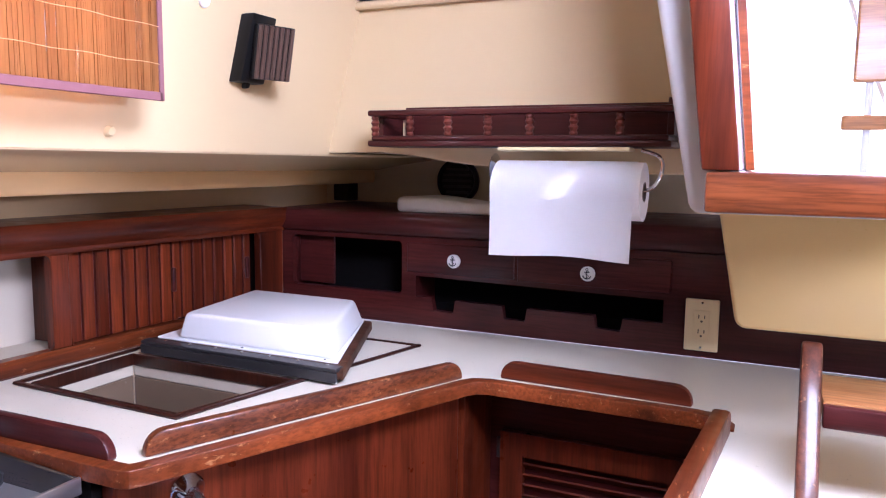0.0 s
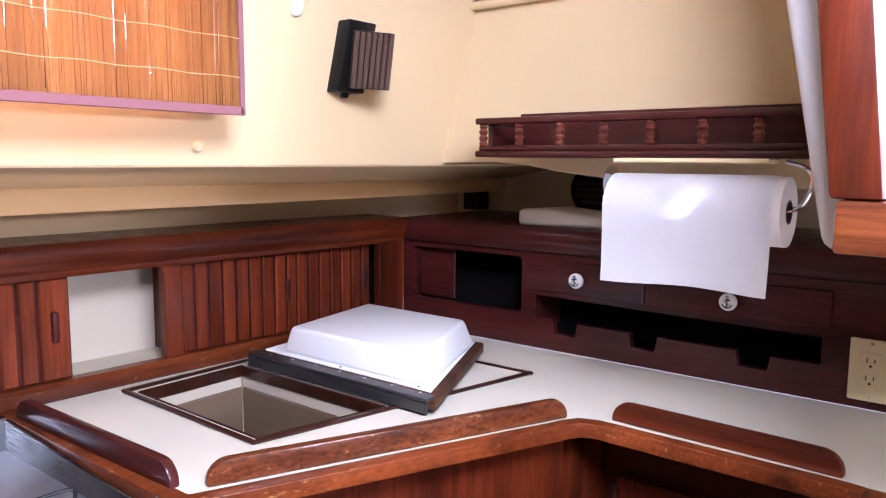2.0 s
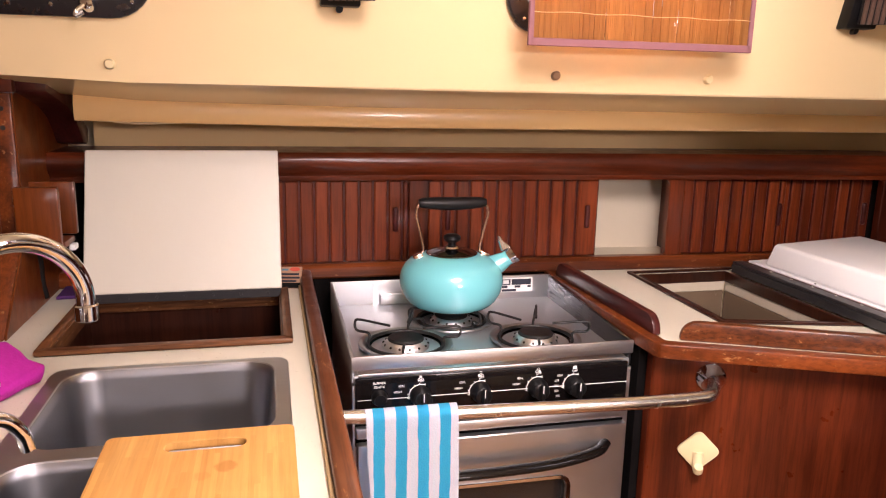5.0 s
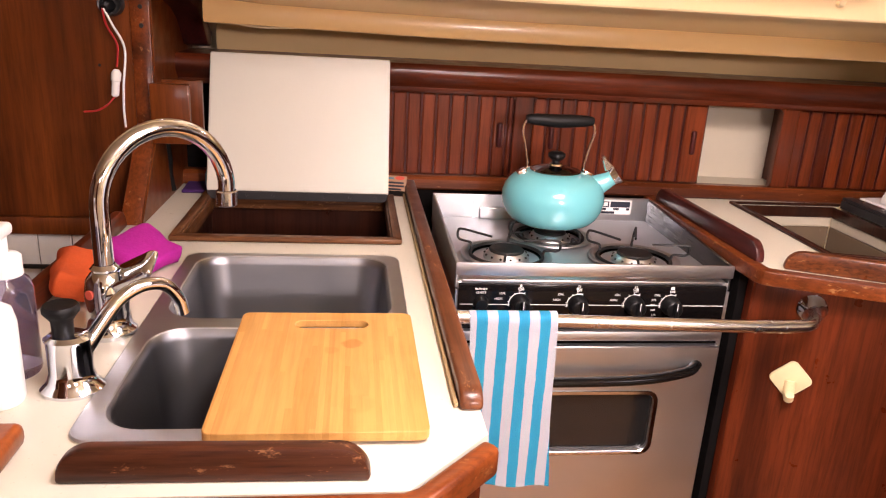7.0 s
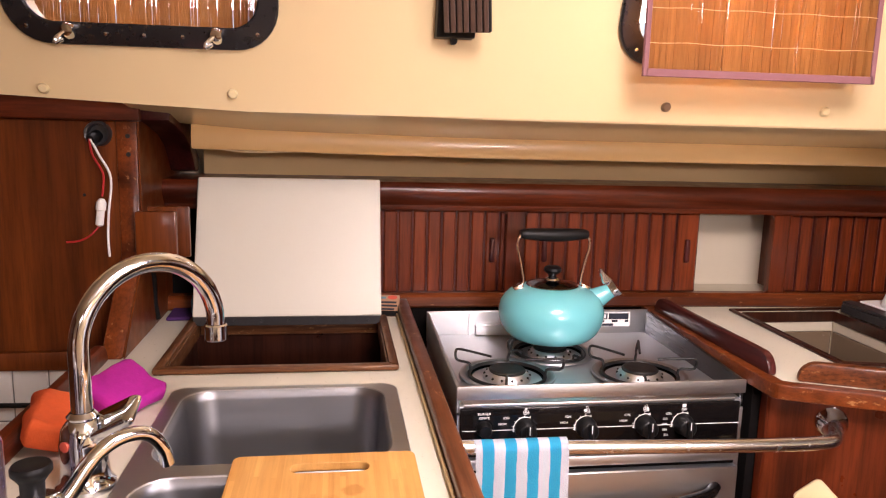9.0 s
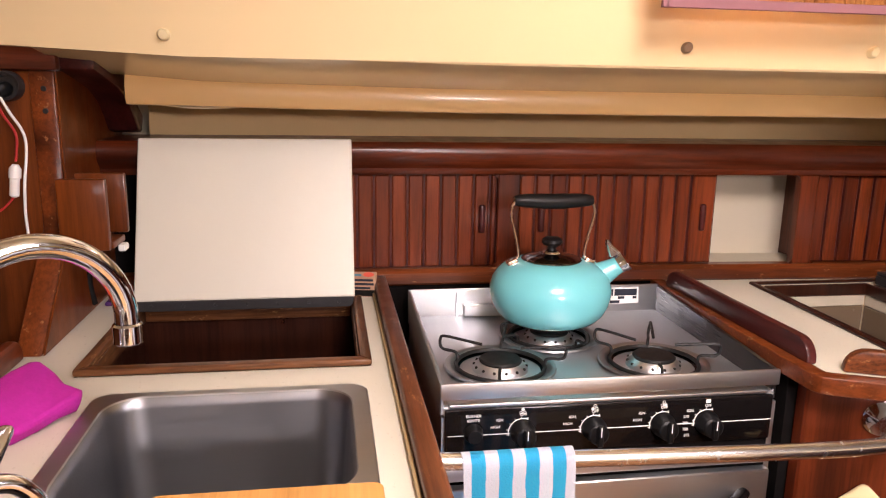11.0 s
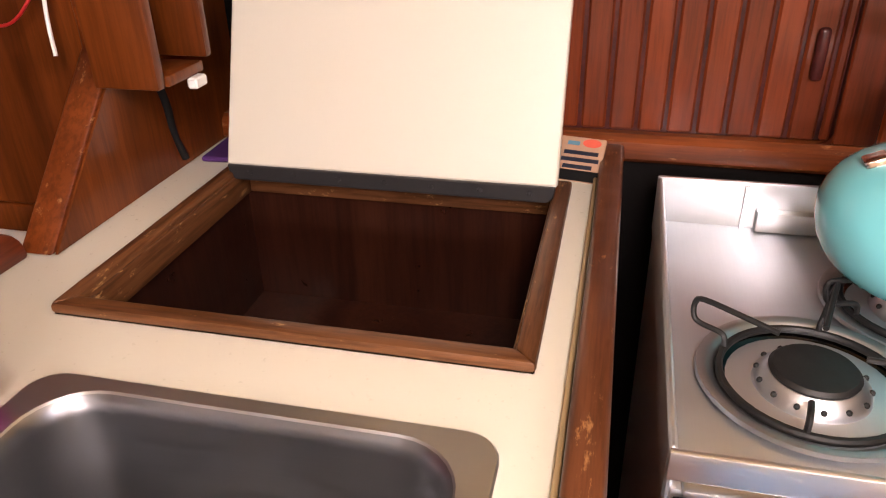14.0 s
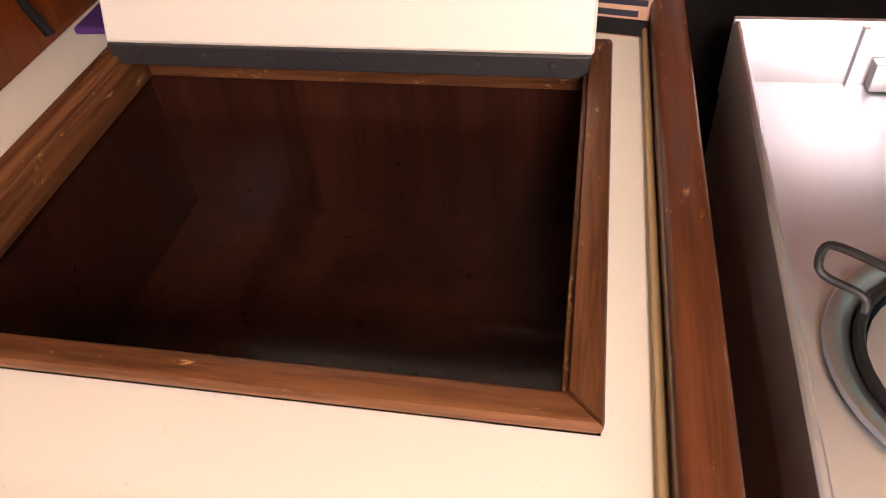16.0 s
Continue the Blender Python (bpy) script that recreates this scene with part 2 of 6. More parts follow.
stud_mat = plain("brown_stud", (0.20, 0.13, 0.075), 0.5)
lining = plain("locker_lining", (0.50, 0.44, 0.34), 0.5, 0, 0.1)
hinge_mat = plain("grey_hinge", (0.055, 0.053, 0.055), 0.4, 0.6, 0.25, 30.0, 0.1)
ivory = plain("ivory_plastic", (0.74, 0.62, 0.36), 0.35, 0, 0.06, 20.0)
white_pl = plain("bright_white", (0.82, 0.82, 0.80), 0.35, 0, 0.04)
print_mat = plain("white_print", (0.85, 0.85, 0.83), 0.5, 0, 0.02)
ink = plain("navy_ink", (0.012, 0.016, 0.03), 0.4, 0, 0.02)
purple = plain("purple_foam", (0.06, 0.012, 0.11), 0.8, 0, 0.2, 40.0, 0.3)
blue_foam = plain("blue_foam", (0.10, 0.24, 0.32), 0.8, 0, 0.3, 50.0, 0.3)
tan_foam = plain("tan_foam", (0.42, 0.25, 0.16), 0.85, 0, 0.2, 60.0, 0.3)
coral = plain("coral_print", (0.62, 0.09, 0.05), 0.7)
magenta = plain("magenta_sponge", (0.46, 0.012, 0.30), 0.9, 0, 0.35, 90.0, 0.9, 0, 260.0)
orange = plain("orange_sponge", (0.75, 0.11, 0.02), 0.9, 0, 0.3, 90.0, 0.9, 0, 260.0)
red_wire = plain("red_wire", (0.45, 0.02, 0.02), 0.4)
tile_w = plain("white_tile", (0.75, 0.74, 0.70), 0.15, 0, 0.05)
tile_g = plain("grey_tile", (0.16, 0.18, 0.21), 0.15, 0, 0.1)
paper = plain("paper_towel", (0.86, 0.86, 0.87), 0.9, 0, 0.03, 20.0, 0.35, 0, 220.0)
linen = plain("folded_cloth", (0.72, 0.66, 0.56), 0.9, 0, 0.1, 20.0, 0.3, 0, 160.0)
hull_cloth = plain("hull_cloth", (0.66, 0.46, 0.23), 0.9, 0, 0.12, 12.0, 0.4, 0, 350.0)
sole = wood("cabin_sole", 1, (0.20, 0.085, 0.032), (0.42, 0.20, 0.08), 0.4, 0.2)
binding = plain("violet_binding", (0.24, 0.10, 0.11), 0.8, 0, 0.15, 40.0, 0.2)
smoke = plain("brown_louvre", (0.085, 0.048, 0.034), 0.4, 0, 0.2, 20.0)


def glassy(name, colour, rough=0.02, weight=1.0):
    m, t, b = nodes_of(name)
    b.inputs["Base Color"].default_value = (*colour, 1)
    b.inputs["Roughness"].default_value = rough
    b.inputs["Transmission Weight"].default_value = weight
    b.inputs["IOR"].default_value = 1.45
    return m


glass = glassy("window_glass", (0.95, 0.97, 0.97))
oven_glass = plain("oven_glass", (0.012, 0.012, 0.012), 0.06, 0, 0.05, 8.0, 0, 0.4)
lav_soap = glassy("lavender_soap", (0.62, 0.60, 0.90), 0.05, 0.95)


def towel_stuff():
    """Terry cloth with turquoise and white stripes."""
    m, t, b = nodes_of("striped_terry")
    v = coords(t, (1, 1, 1))
    sep = t.nodes.new("ShaderNodeSeparateXYZ")
    link(t, v, sep.inputs[0])
    wob = noise_of(t, v, 30, 2)
    add = t.nodes.new("ShaderNodeMath")
    add.operation = "MULTIPLY_ADD"
    add.inputs[1].default_value, add.inputs[2].default_value = 0.004, 0.0314
    link(t, wob, add.inputs[0])
    s2 = t.nodes.new("ShaderNodeMath")
    link(t, sep.outputs[1], s2.inputs[0])
    link(t, add.outputs[0], s2.inputs[1])
    f = t.nodes.new("ShaderNodeMath")
    f.operation = "MULTIPLY"
    f.inputs[1].default_value = 1 / 0.0349
    link(t, s2.outputs[0], f.inputs[0])
    fr = t.nodes.new("ShaderNodeMath")
    fr.operation = "FRACT"
    link(t, f.outputs[0], fr.inputs[0])
    col = ramp(t, fr.outputs[0], [(0.49, (0.002, 0.50, 0.80)), (0.53, (0.82, 0.83, 0.90))])
    fuzz = noise_of(t, v, 420, 3)
    col = mixed(t, to_range(t, fuzz, 0.0, 0.12), col, (0.3, 0.5, 0.6))
    link(t, col, b.inputs["Base Color"])
    b.inputs["Roughness"].default_value = 0.95
    bumped(t, b, fuzz, 0.5, 0.002)
    return m


terry = towel_stuff()

# ---- builders ----
BASE = {}


def part(name, bm, material, parent, label="", smooth=False):
    """One mesh object under a thing or a part; the mesh is laid out in world metres."""
    base = BASE[parent.name]
    bmesh.ops.translate(bm, verts=bm.verts, vec=-base)
    me = bpy.data.meshes.new(name)
    bm.normal_update()
    bm.to_mesh(me)
    bm.free()
    me.materials.append(material)
    if smooth:
        me.polygons.foreach_set("use_smooth", [True] * len(me.polygons))
        me.set_sharp_from_angle(angle=radians(38))
    ob = new(name, me)
    ob.parent = parent
    BASE[ob.name] = base
    if label:
        ob["label"] = label
    return ob


def thing(name, at, label, category, group="", kind=""):
    ob = new(name)
    ob.empty_display_size = 0.05
    ob.location = at
    BASE[ob.name] = Vector(at)
    return tagged(ob, label, category, group, kind)


def solo(name, bm, material, label, category, group="", kind="", smooth=False):
    """A thing of one mesh, its origin at the middle of its foot."""
    lo = Vector([min(v.co[i] for v in bm.verts) for i in range(3)])
    hi = Vector([max(v.co[i] for v in bm.verts) for i in range(3)])
    base = Vector(((lo.x + hi.x) / 2, (lo.y + hi.y) / 2, lo.z))
    bmesh.ops.translate(bm, verts=bm.verts, vec=-base)
    me = bpy.data.meshes.new(name)
    bm.normal_update()
    bm.to_mesh(me)
    bm.free()
    me.materials.append(material)
    if smooth:
        me.polygons.foreach_set("use_smooth", [True] * len(me.polygons))
        me.set_sharp_from_angle(angle=radians(38))
    ob = new(name, me)
    ob.location = base
    BASE[ob.name] = base
    return tagged(ob, label, category, group, kind)


def bevelled(bm, width, seg=2, faces=None):
    bmesh.ops.recalc_face_normals(bm, faces=bm.faces)
    if width > 0:
        edges = [e for e in bm.edges if len(e.link_faces) == 2 and e.calc_face_angle(0) > 0.5]
        bmesh.ops.bevel(bm, geom=edges, offset=width, segments=seg, profile=0.5, affect="EDGES", clamp_overlap=True)
    return bm


def box(x0, x1, y0, y1, z0, z1, bevel=0.0, seg=2, bm=None):
    b = bmesh.new()
    bmesh.ops.create_cube(b, size=1)
    for v in b.verts:
        v.co = Vector(((x0 + x1) / 2 + v.co.x * (x1 - x0), (y0 + y1) / 2 + v.co.y * (y1 - y0), (z0 + z1) / 2 + v.co.z * (z1 - z0)))
    bevelled(b, bevel, seg)
    return joined(bm, b)


def joined(bm, b):
    if bm is None:
        return b
    me = bpy.data.meshes.new("tmp")
    b.to_mesh(me)
    b.free()
    bm.from_mesh(me)
    bpy.data.meshes.remove(me)
    return bm


def prism(poly, lo, hi, axis=2, bevel=0.0, seg=2, bm=None):
    """A polygon drawn in the two other axes, drawn out along an axis from lo to hi."""
    b = bmesh.new()

    def put(p, h):
        return (p[0], p[1], h) if axis == 2 else (p[0], h, p[1]) if axis == 1 else (h, p[0], p[1])
    a = [b.verts.new(put(p, lo)) for p in poly]
    c = [b.verts.new(put(p, hi)) for p in poly]
    n = len(poly)
    b.faces.new(a)
    b.faces.new(c[::-1])
    for i in range(n):
        b.faces.new((a[i], c[i], c[(i + 1) % n], a[(i + 1) % n]))
    bevelled(b, bevel, seg)
    return joined(bm, b)


def plate(outer, holes, lo, hi, axis=2, bm=None):
    """A slab with openings through it."""
    b = bmesh.new()

    def put(p, h):
        return (p[0], p[1], h) if axis == 2 else (p[0], h, p[1]) if axis == 1 else (h, p[0], p[1])
    edges = []
    for loop in (outer, *holes):
        vs = [b.verts.new(put(p, lo)) for p in loop]
        edges += [b.edges.new((vs[i], vs[(i + 1) % len(vs)])) for i in range(len(vs))]
    got = bmesh.ops.triangle_fill(b, edges=edges, use_beauty=True, use_dissolve=False)
    faces = [f for f in got["geom"] if isinstance(f, bmesh.types.BMFace)]
    ext = bmesh.ops.extrude_face_region(b, geom=faces)
    off = Vector(put((0, 0), hi - lo))
    bmesh.ops.translate(b, verts=[v for v in ext["geom"] if isinstance(v, bmesh.types.BMVert)], vec=off)
    bmesh.ops.recalc_face_normals(b, faces=b.faces)
    return joined(bm, b)


def rounded(x0, x1, y0, y1, r, n=6):
    """A rectangle with rounded corners, as a list of points."""
    pts = []
    for cx, cy, a in ((x1 - r, y1 - r, 0), (x0 + r, y1 - r, 90), (x0 + r, y0 + r, 180), (x1 - r, y0 + r, 270)):
        for i in range(n + 1):
            t = radians(a + 90 * i / n)
            pts.append((cx + r * math.cos(t), cy + r * math.sin(t)))
    return pts


def lathe(profile, at, seg=32, axis=(0, 0, 1), bm=None, scale=(1, 1)):
    """A turned shape: (radius, height) pairs about an axis through a point."""
    b = bmesh.new()
    rings = []
    for r, h in profile:
        if r < 1e-6:
            rings.append([b.verts.new((0, 0, h))])
        else:
            rings.append([b.verts.new((r * math.cos(2 * math.pi * i / seg) * scale[0], r * math.sin(2 * math.pi * i / seg) * scale[1], h)) for i in range(seg)])
    for p, q in zip(rings, rings[1:]):
        for i in range(seg):
            j = (i + 1) % seg
            if len(p) == 1 and len(q) > 1:
                b.faces.new((p[0], q[i], q[j]))
            elif len(q) == 1 and len(p) > 1:
                b.faces.new((p[i], p[j], q[0]))
            elif len(p) > 1:
                b.faces.new((p[i], p[j], q[j], q[i]))
    m = Vector((0, 0, 1)).rotation_difference(Vector(axis)).to_matrix().to_4x4()
    bmesh.ops.transform(b, matrix=Matrix.Translation(at) @ m, verts=b.verts)
    bmesh.ops.recalc_face_normals(b, faces=b.faces)
    return joined(bm, b)


def smooth_path(pts, n=8):
    """A Catmull-Rom curve through points."""
    p = [Vector(q) for q in pts]
    p = [2 * p[0] - p[1], *p, 2 * p[-1] - p[-2]]
    out = []
    for i in range(1, len(p) - 2):
        for k in range(n):
            t = k / n
            out.append(0.5 * ((2 * p[i]) + (p[i + 1] - p[i - 1]) * t + (2 * p[i - 1] - 5 * p[i] + 4 * p[i + 1] - p[i + 2]) * t * t
                              + (3 * p[i] - p[i - 1] - 3 * p[i + 1] + p[i + 2]) * t ** 3))
    out.append(p[-2])
    return out


def tube(pts, radius, seg=10, bm=None, flat=1.0):
    """A round bar along points; radius may be one number or one for each point."""
    b = bmesh.new()
    pts = [Vector(p) for p in pts]
    rad = radius if isinstance(radius, (list, tuple)) else [radius] * len(pts)
    up = Vector((0.13, 0.21, 0.97)).normalized()
    rings = []
    for i, p in enumerate(pts):
        d = (pts[min(i + 1, len(pts) - 1)] - pts[max(i - 1, 0)]).normalized()
        u = (up - d * up.dot(d)).normalized()
        w = d.cross(u)
        up = u
        rings.append([b.verts.new(p + rad[i] * (u * math.cos(2 * math.pi * k / seg) + w * math.sin(2 * math.pi * k / seg) * flat)) for k in range(seg)])
    for a, c in zip(rings, rings[1:]):
        for k in range(seg):
            b.faces.new((a[k], a[(k + 1) % seg], c[(k + 1) % seg], c[k]))
    b.faces.new(rings[0][::-1])
    b.faces.new(rings[-1])
    bmesh.ops.recalc_face_normals(b, faces=b.faces)
    return joined(bm, b)


def ball(at, r, bm=None, seg=12, squash=1.0):
    b = bmesh.new()
    bmesh.ops.create_uvsphere(b, u_segments=seg, v_segments=seg // 2 + 1, radius=r)
    for v in b.verts:
        v.co = Vector(at) + Vector((v.co.x, v.co.y, v.co.z * squash))
    return joined(bm, b)


def sweep(section, ys, shift, bm=None):
    """A profile in x and z carried along y; shift(y) moves it in x, so that it follows the hull."""
    b = bmesh.new()
    rings = [[b.verts.new((x + shift(y)[0], y, z + shift(y)[1])) for x, z in section] for y in ys]
    n = len(section)
    for p, q in zip(rings, rings[1:]):
        for i in range(n):
            b.faces.new((p[i], p[(i + 1) % n], q[(i + 1) % n], q[i]))
    b.faces.new(rings[0])
    b.faces.new(rings[-1][::-1])
    bmesh.ops.recalc_face_normals(b, faces=b.faces)
    return joined(bm, b)


def steps(a, b, n):
    return [a + (b - a) * i / n for i in range(n + 1)]


def lettering(text, size, m, material, parent, name="lettering"):
    """Words in the built-in font, as a thin mesh lying on a face with the pose m."""
    c = bpy.data.curves.new("words", "FONT")
    c.body, c.size, c.extrude, c.align_x, c.align_y = text, size, 0.0002, "CENTER", "CENTER"
    ob = bpy.data.objects.new("words", c)
    me = bpy.data.meshes.new_from_object(ob)
    bpy.data.objects.remove(ob)
    b = bmesh.new()
    b.from_mesh(me)
    bpy.data.meshes.remove(me)
    bmesh.ops.transform(b, matrix=m, verts=b.verts)
    return part(name, b, material, parent)


FACE_X = Matrix(((0, 0, 1, 0), (1, 0, 0, 0), (0, 1, 0, 0), (0, 0, 0, 1)))   # words read by someone looking along -x


def on_x(x, y, z):
    return Matrix.Translation((x, y, z)) @ FACE_X


def hull(y):
    """The x of the locker face, which follows the hull."""
    return -1.452 + 0.0233 * (y - 0.2) + 0.0321 * (y - 0.2) * (y - 0.93)


def side(y):
    """The x of the foot of the cabin side."""
    return -1.140 + 0.022 * (y + 0.1)


C = 0.915     # height of the worktops


def strip(path, inner, outer, z0, z1, bevel=0.0, seg=2):
    """A band of timber along a path in plan, from inner to outer metres to its right."""
    p = [Vector((*q, 0)) for q in path]
    sides = []
    for off in (inner, outer):
        row = []
        for i, q in enumerate(p):
            a = (q - p[i - 1]).normalized() if i else (p[1] - q).normalized()
            c = (p[i + 1] - q).normalized() if i + 1 < len(p) else a
            na, nc = Vector((a.y, -a.x, 0)), Vector((c.y, -c.x, 0))
            n = (na + nc) / (1 + na.dot(nc))
            row.append(q + n * off)
        sides.append(row)
    b = bmesh.new()
    rings = []
    for a, c in zip(*sides):
        rings.append([b.verts.new((a.x, a.y, z0)), b.verts.new((a.x, a.y, z1)), b.verts.new((c.x, c.y, z1)), b.verts.new((c.x, c.y, z0))])
    for q, r in zip(rings, rings[1:]):
        for i in range(4):
            b.faces.new((q[i], q[(i + 1) % 4], r[(i + 1) % 4], r[i]))
    b.faces.new(rings[0])
    b.faces.new(rings[-1][::-1])
    return bevelled(b, bevel, seg)


def fiddle(a, b, height, thick, material, label):
    """A low rail on the worktop, with rounded upper ends."""
    a, b = Vector((*a, C)), Vector((*b, C))
    n = (b - a).length
    r = height * 0.85
    pts = [(0, 0)]
    for i in range(7):
        t = radians(180 - 15 * i)
        pts.append((r + r * math.cos(t), height - r + r * math.sin(t)))
    for i in range(7):
        t = radians(90 - 15 * i)
        pts.append((n - r + r * math.cos(t), height - r + r * math.sin(t)))
    pts.append((n, 0))
    bm = prism(pts, 0, thick, 1, 0.004, 2)
    d = (b - a).normalized()
    m = Matrix.Translation(a) @ Matrix(((d.x, -d.y, 0, 0), (d.y, d.x, 0, 0), (0, 0, 1, 0), (0, 0, 0, 1)))
    bmesh.ops.transform(bm, matrix=m, verts=bm.verts)
    return solo("fiddle_rail", bm, material, label, "fiddle rail", "fiddle rails on the worktops", smooth=True)


def arc(cx, cy, r, a0, a1, n=5):
    return [(cx + r * math.cos(radians(a0 + (a1 - a0) * i / n)), cy + r * math.sin(radians(a0 + (a1 - a0) * i / n))) for i in range(n + 1)]


# ---- the setting: sole, ceiling, closing walls ----
solo("floor", box(-1.7, 1.6, -2.4, 2.3, -0.03, 0.0), sole, "varnished brown timber cabin sole", "floor", kind="structure")
# unseen ceiling; fore opening added for the lamp, aft one sized for the sun
solo("ceiling", plate([(-1.2, -2.4), (1.6, -2.4), (1.6, 2.3), (-1.2, 2.3)], [[(-0.18, 0.22), (0.38, 0.22), (0.38, 0.78), (-0.18, 0.78)], [(-0.20, 1.07), (0.40, 1.07), (0.40, 1.44), (-0.20, 1.44)]], 1.97, 2.02), liner, "cream moulded headliner", "ceiling", kind="structure")
solo("wall_opposite", plate([(-2.4, 0.0), (2.3, 0.0), (2.3, 2.0), (-2.4, 2.0)], [rounded(-0.46, -0.04, 1.46, 1.64, 0.05), rounded(0.54, 0.96, 1.46, 1.64, 0.05)], 1.5, 1.56, 0), liner, "cream cabin side with two portlights", "wall", kind="structure")
solo("wall_fore", box(-1.7, 1.6, -2.46, -2.4, 0.0, 2.0), door_wood, "varnished timber bulkhead", "wall", kind="structure")
solo("wall_hull_fore", box(-1.76, -1.70, -2.4, 2.3, 0.0, 1.40), liner, "cream hull side behind the lockers", "wall", kind="structure")
solo("wall_aft", box(0.62, 1.6, 1.62, 1.68, 0.0, 2.0), liner, "cream bulkhead beside the companionway", "wall", kind="structure")

# cabin side with two portlights
LEAN_IN = 0.27
PORTS = ((-0.45, -0.02), (0.56, 0.99))
cab = plate([(-2.4, 1.370), (-0.65, 1.370), (-0.08, 1.345), (1.62, 1.345), (1.62, 2.0), (-2.4, 2.0)], [rounded(a + 0.03, b - 0.03, 1.475, 1.625, 0.05, 6) for a, b in PORTS], 0.0, -0.05, 0)
for v in cab.verts:
    v.co.x += side(v.co.y) + LEAN_IN * (v.co.z - 1.345)
solo("wall_cabin_side", cab, gelcoat, "glossy cream gelcoat cabin side, leaning inward", "wall", kind="structure")


def wall_x(y, z):
    return side(y) + LEAN_IN * (z - 1.345)


def on_wall(bm):
    """Lays a mesh, built with x as the height above the wall, onto the leaning cabin side."""
    for v in bm.verts:
        v.co.x += wall_x(v.co.y, v.co.z)
    return bm


def portlight(a, b, label):
    th = thing("portlight", (wall_x((a + b) / 2, 1.445), (a + b) / 2, 1.445), label, "portlight", "portlights in the cabin side")
    f = plate(rounded(a, b, 1.445, 1.655, 0.07, 8), [rounded(a + 0.034, b - 0.034, 1.479, 1.621, 0.045, 8)], 0.002, 0.014, 0)
    frame_ob = part("frame", on_wall(bevelled(f, 0.003, 1)), bronze, th, "dark patinated metal frame", True)
    g = part("pane", on_wall(prism(rounded(a + 0.030, b - 0.030, 1.475, 1.625, 0.045, 8), -0.022, -0.018, 0)), glass, th)
    g.visible_shadow = False
    for y in (a + 0.10, b - 0.10):
        dog = part("wing_nut", on_wall(lathe([(0, 0.034), (0.009, 0.032), (0.013, 0.024), (0.012, 0.014), (0.016, 0.010)], (0, y, 1.464), 16, (1, 0, 0))), chrome, th, "chrome wing nut", True)
        part("wing", on_wall(tube(smooth_path([(0.026, y + 0.004, 1.468), (0.036, y - 0.014, 1.452), (0.040, y - 0.016, 1.444), (0.034, y - 0.006, 1.450)], 5), 0.0035, 8)), chrome, dog, "", True)
    for i in range(7):
        y = a + 0.035 + (b - a - 0.07) * i / 6
        part("screw", on_wall(lathe([(0, 0.017), (0.003, 0.0165), (0.004, 0.014)], (0, y, 1.462 if 0 < i < 6 else 1.470), 10, (1, 0, 0))), chrome, th)
    return th


portlight(*PORTS[0], "dark metal framed portlight with chrome wing nuts, shut")
portlight(*PORTS[1], "dark metal framed portlight behind a bamboo blind, shut")

rng = random.Random(4)


def blind(y0, y1, z0, z1, x, label, edged):
    th = thing("bamboo_blind", (x, (y0 + y1) / 2, z0), label, "blind", "bamboo blinds at the portlights")
    b = bmesh.new()
    y = y0
    while y < y1:
        w = rng.uniform(0.0018, 0.0042)
        dx = rng.uniform(-0.0012, 0.0012)
        rings = []
        for z in steps(z0, z1, 9):
            a, c = y + rng.uniform(-0.0004, 0.0004), min(y + w, y1) + rng.uniform(-0.0004, 0.0004)
            rings.append([b.verts.new(p) for p in ((x + dx - 0.0012, a, z), (x + dx + 0.0012, a, z), (x + dx + 0.0012, c, z), (x + dx - 0.0012, c, z))])
        for p, q in zip(rings, rings[1:]):
            for k in range(4):
                b.faces.new((p[k], p[(k + 1) % 4], q[(k + 1) % 4], q[k]))
        y += w + (rng.uniform(0.0004, 0.0010) if rng.random() < 0.28 else 0.0)
    bmesh.ops.recalc_face_normals(b, faces=b.faces)
    part("reeds", b, reed, th, "brown split bamboo reeds")["kind"] = "stuff"
    z = z0 + 0.045
    while z < z1:
        part("cord", tube([(x + 0.003, q, z + 0.001 * math.sin(q * 60)) for q in steps(y0, y1, 24)], 0.0006, 6), fascia_mat, th, "tan cotton cord")
        z += 0.056
    if edged:
        part("binding", box(x - 0.004, x + 0.004, y0, y1, z0 - 0.010, z0 + 0.003, 0.001, 1), binding, th, "mauve cloth binding")
        for y in (y0, y1):
            part("binding", box(x - 0.004, x + 0.004, y - 0.005, y + 0.004, z0 - 0.010, z1, 0.001, 1), binding, th, "mauve cloth binding")


blind(0.583, 0.999, 1.430, 1.745, -1.003, "brown bamboo reed blind with mauve edging", True)
blind(-0.47, 0.0, 1.44, 1.70, side(-0.2) - 0.03, "brown bamboo blind outside the portlight glass", False)

# studs below the ports
for i, y in enumerate((-0.408, -0.102, 0.674, 0.988)):
    solo("wall_stud", on_wall(lathe([(0.0085, 0), (0.0085, 0.006), (0.0065, 0.0095), (0, 0.0105)], (0, y, 1.374), 18, (1, 0, 0))), ivory if i != 2 else stud_mat, "small round cream snap stud on the cabin side", "stud", "snap studs below the portlights", smooth=True)

# wall lamps with louvred covers


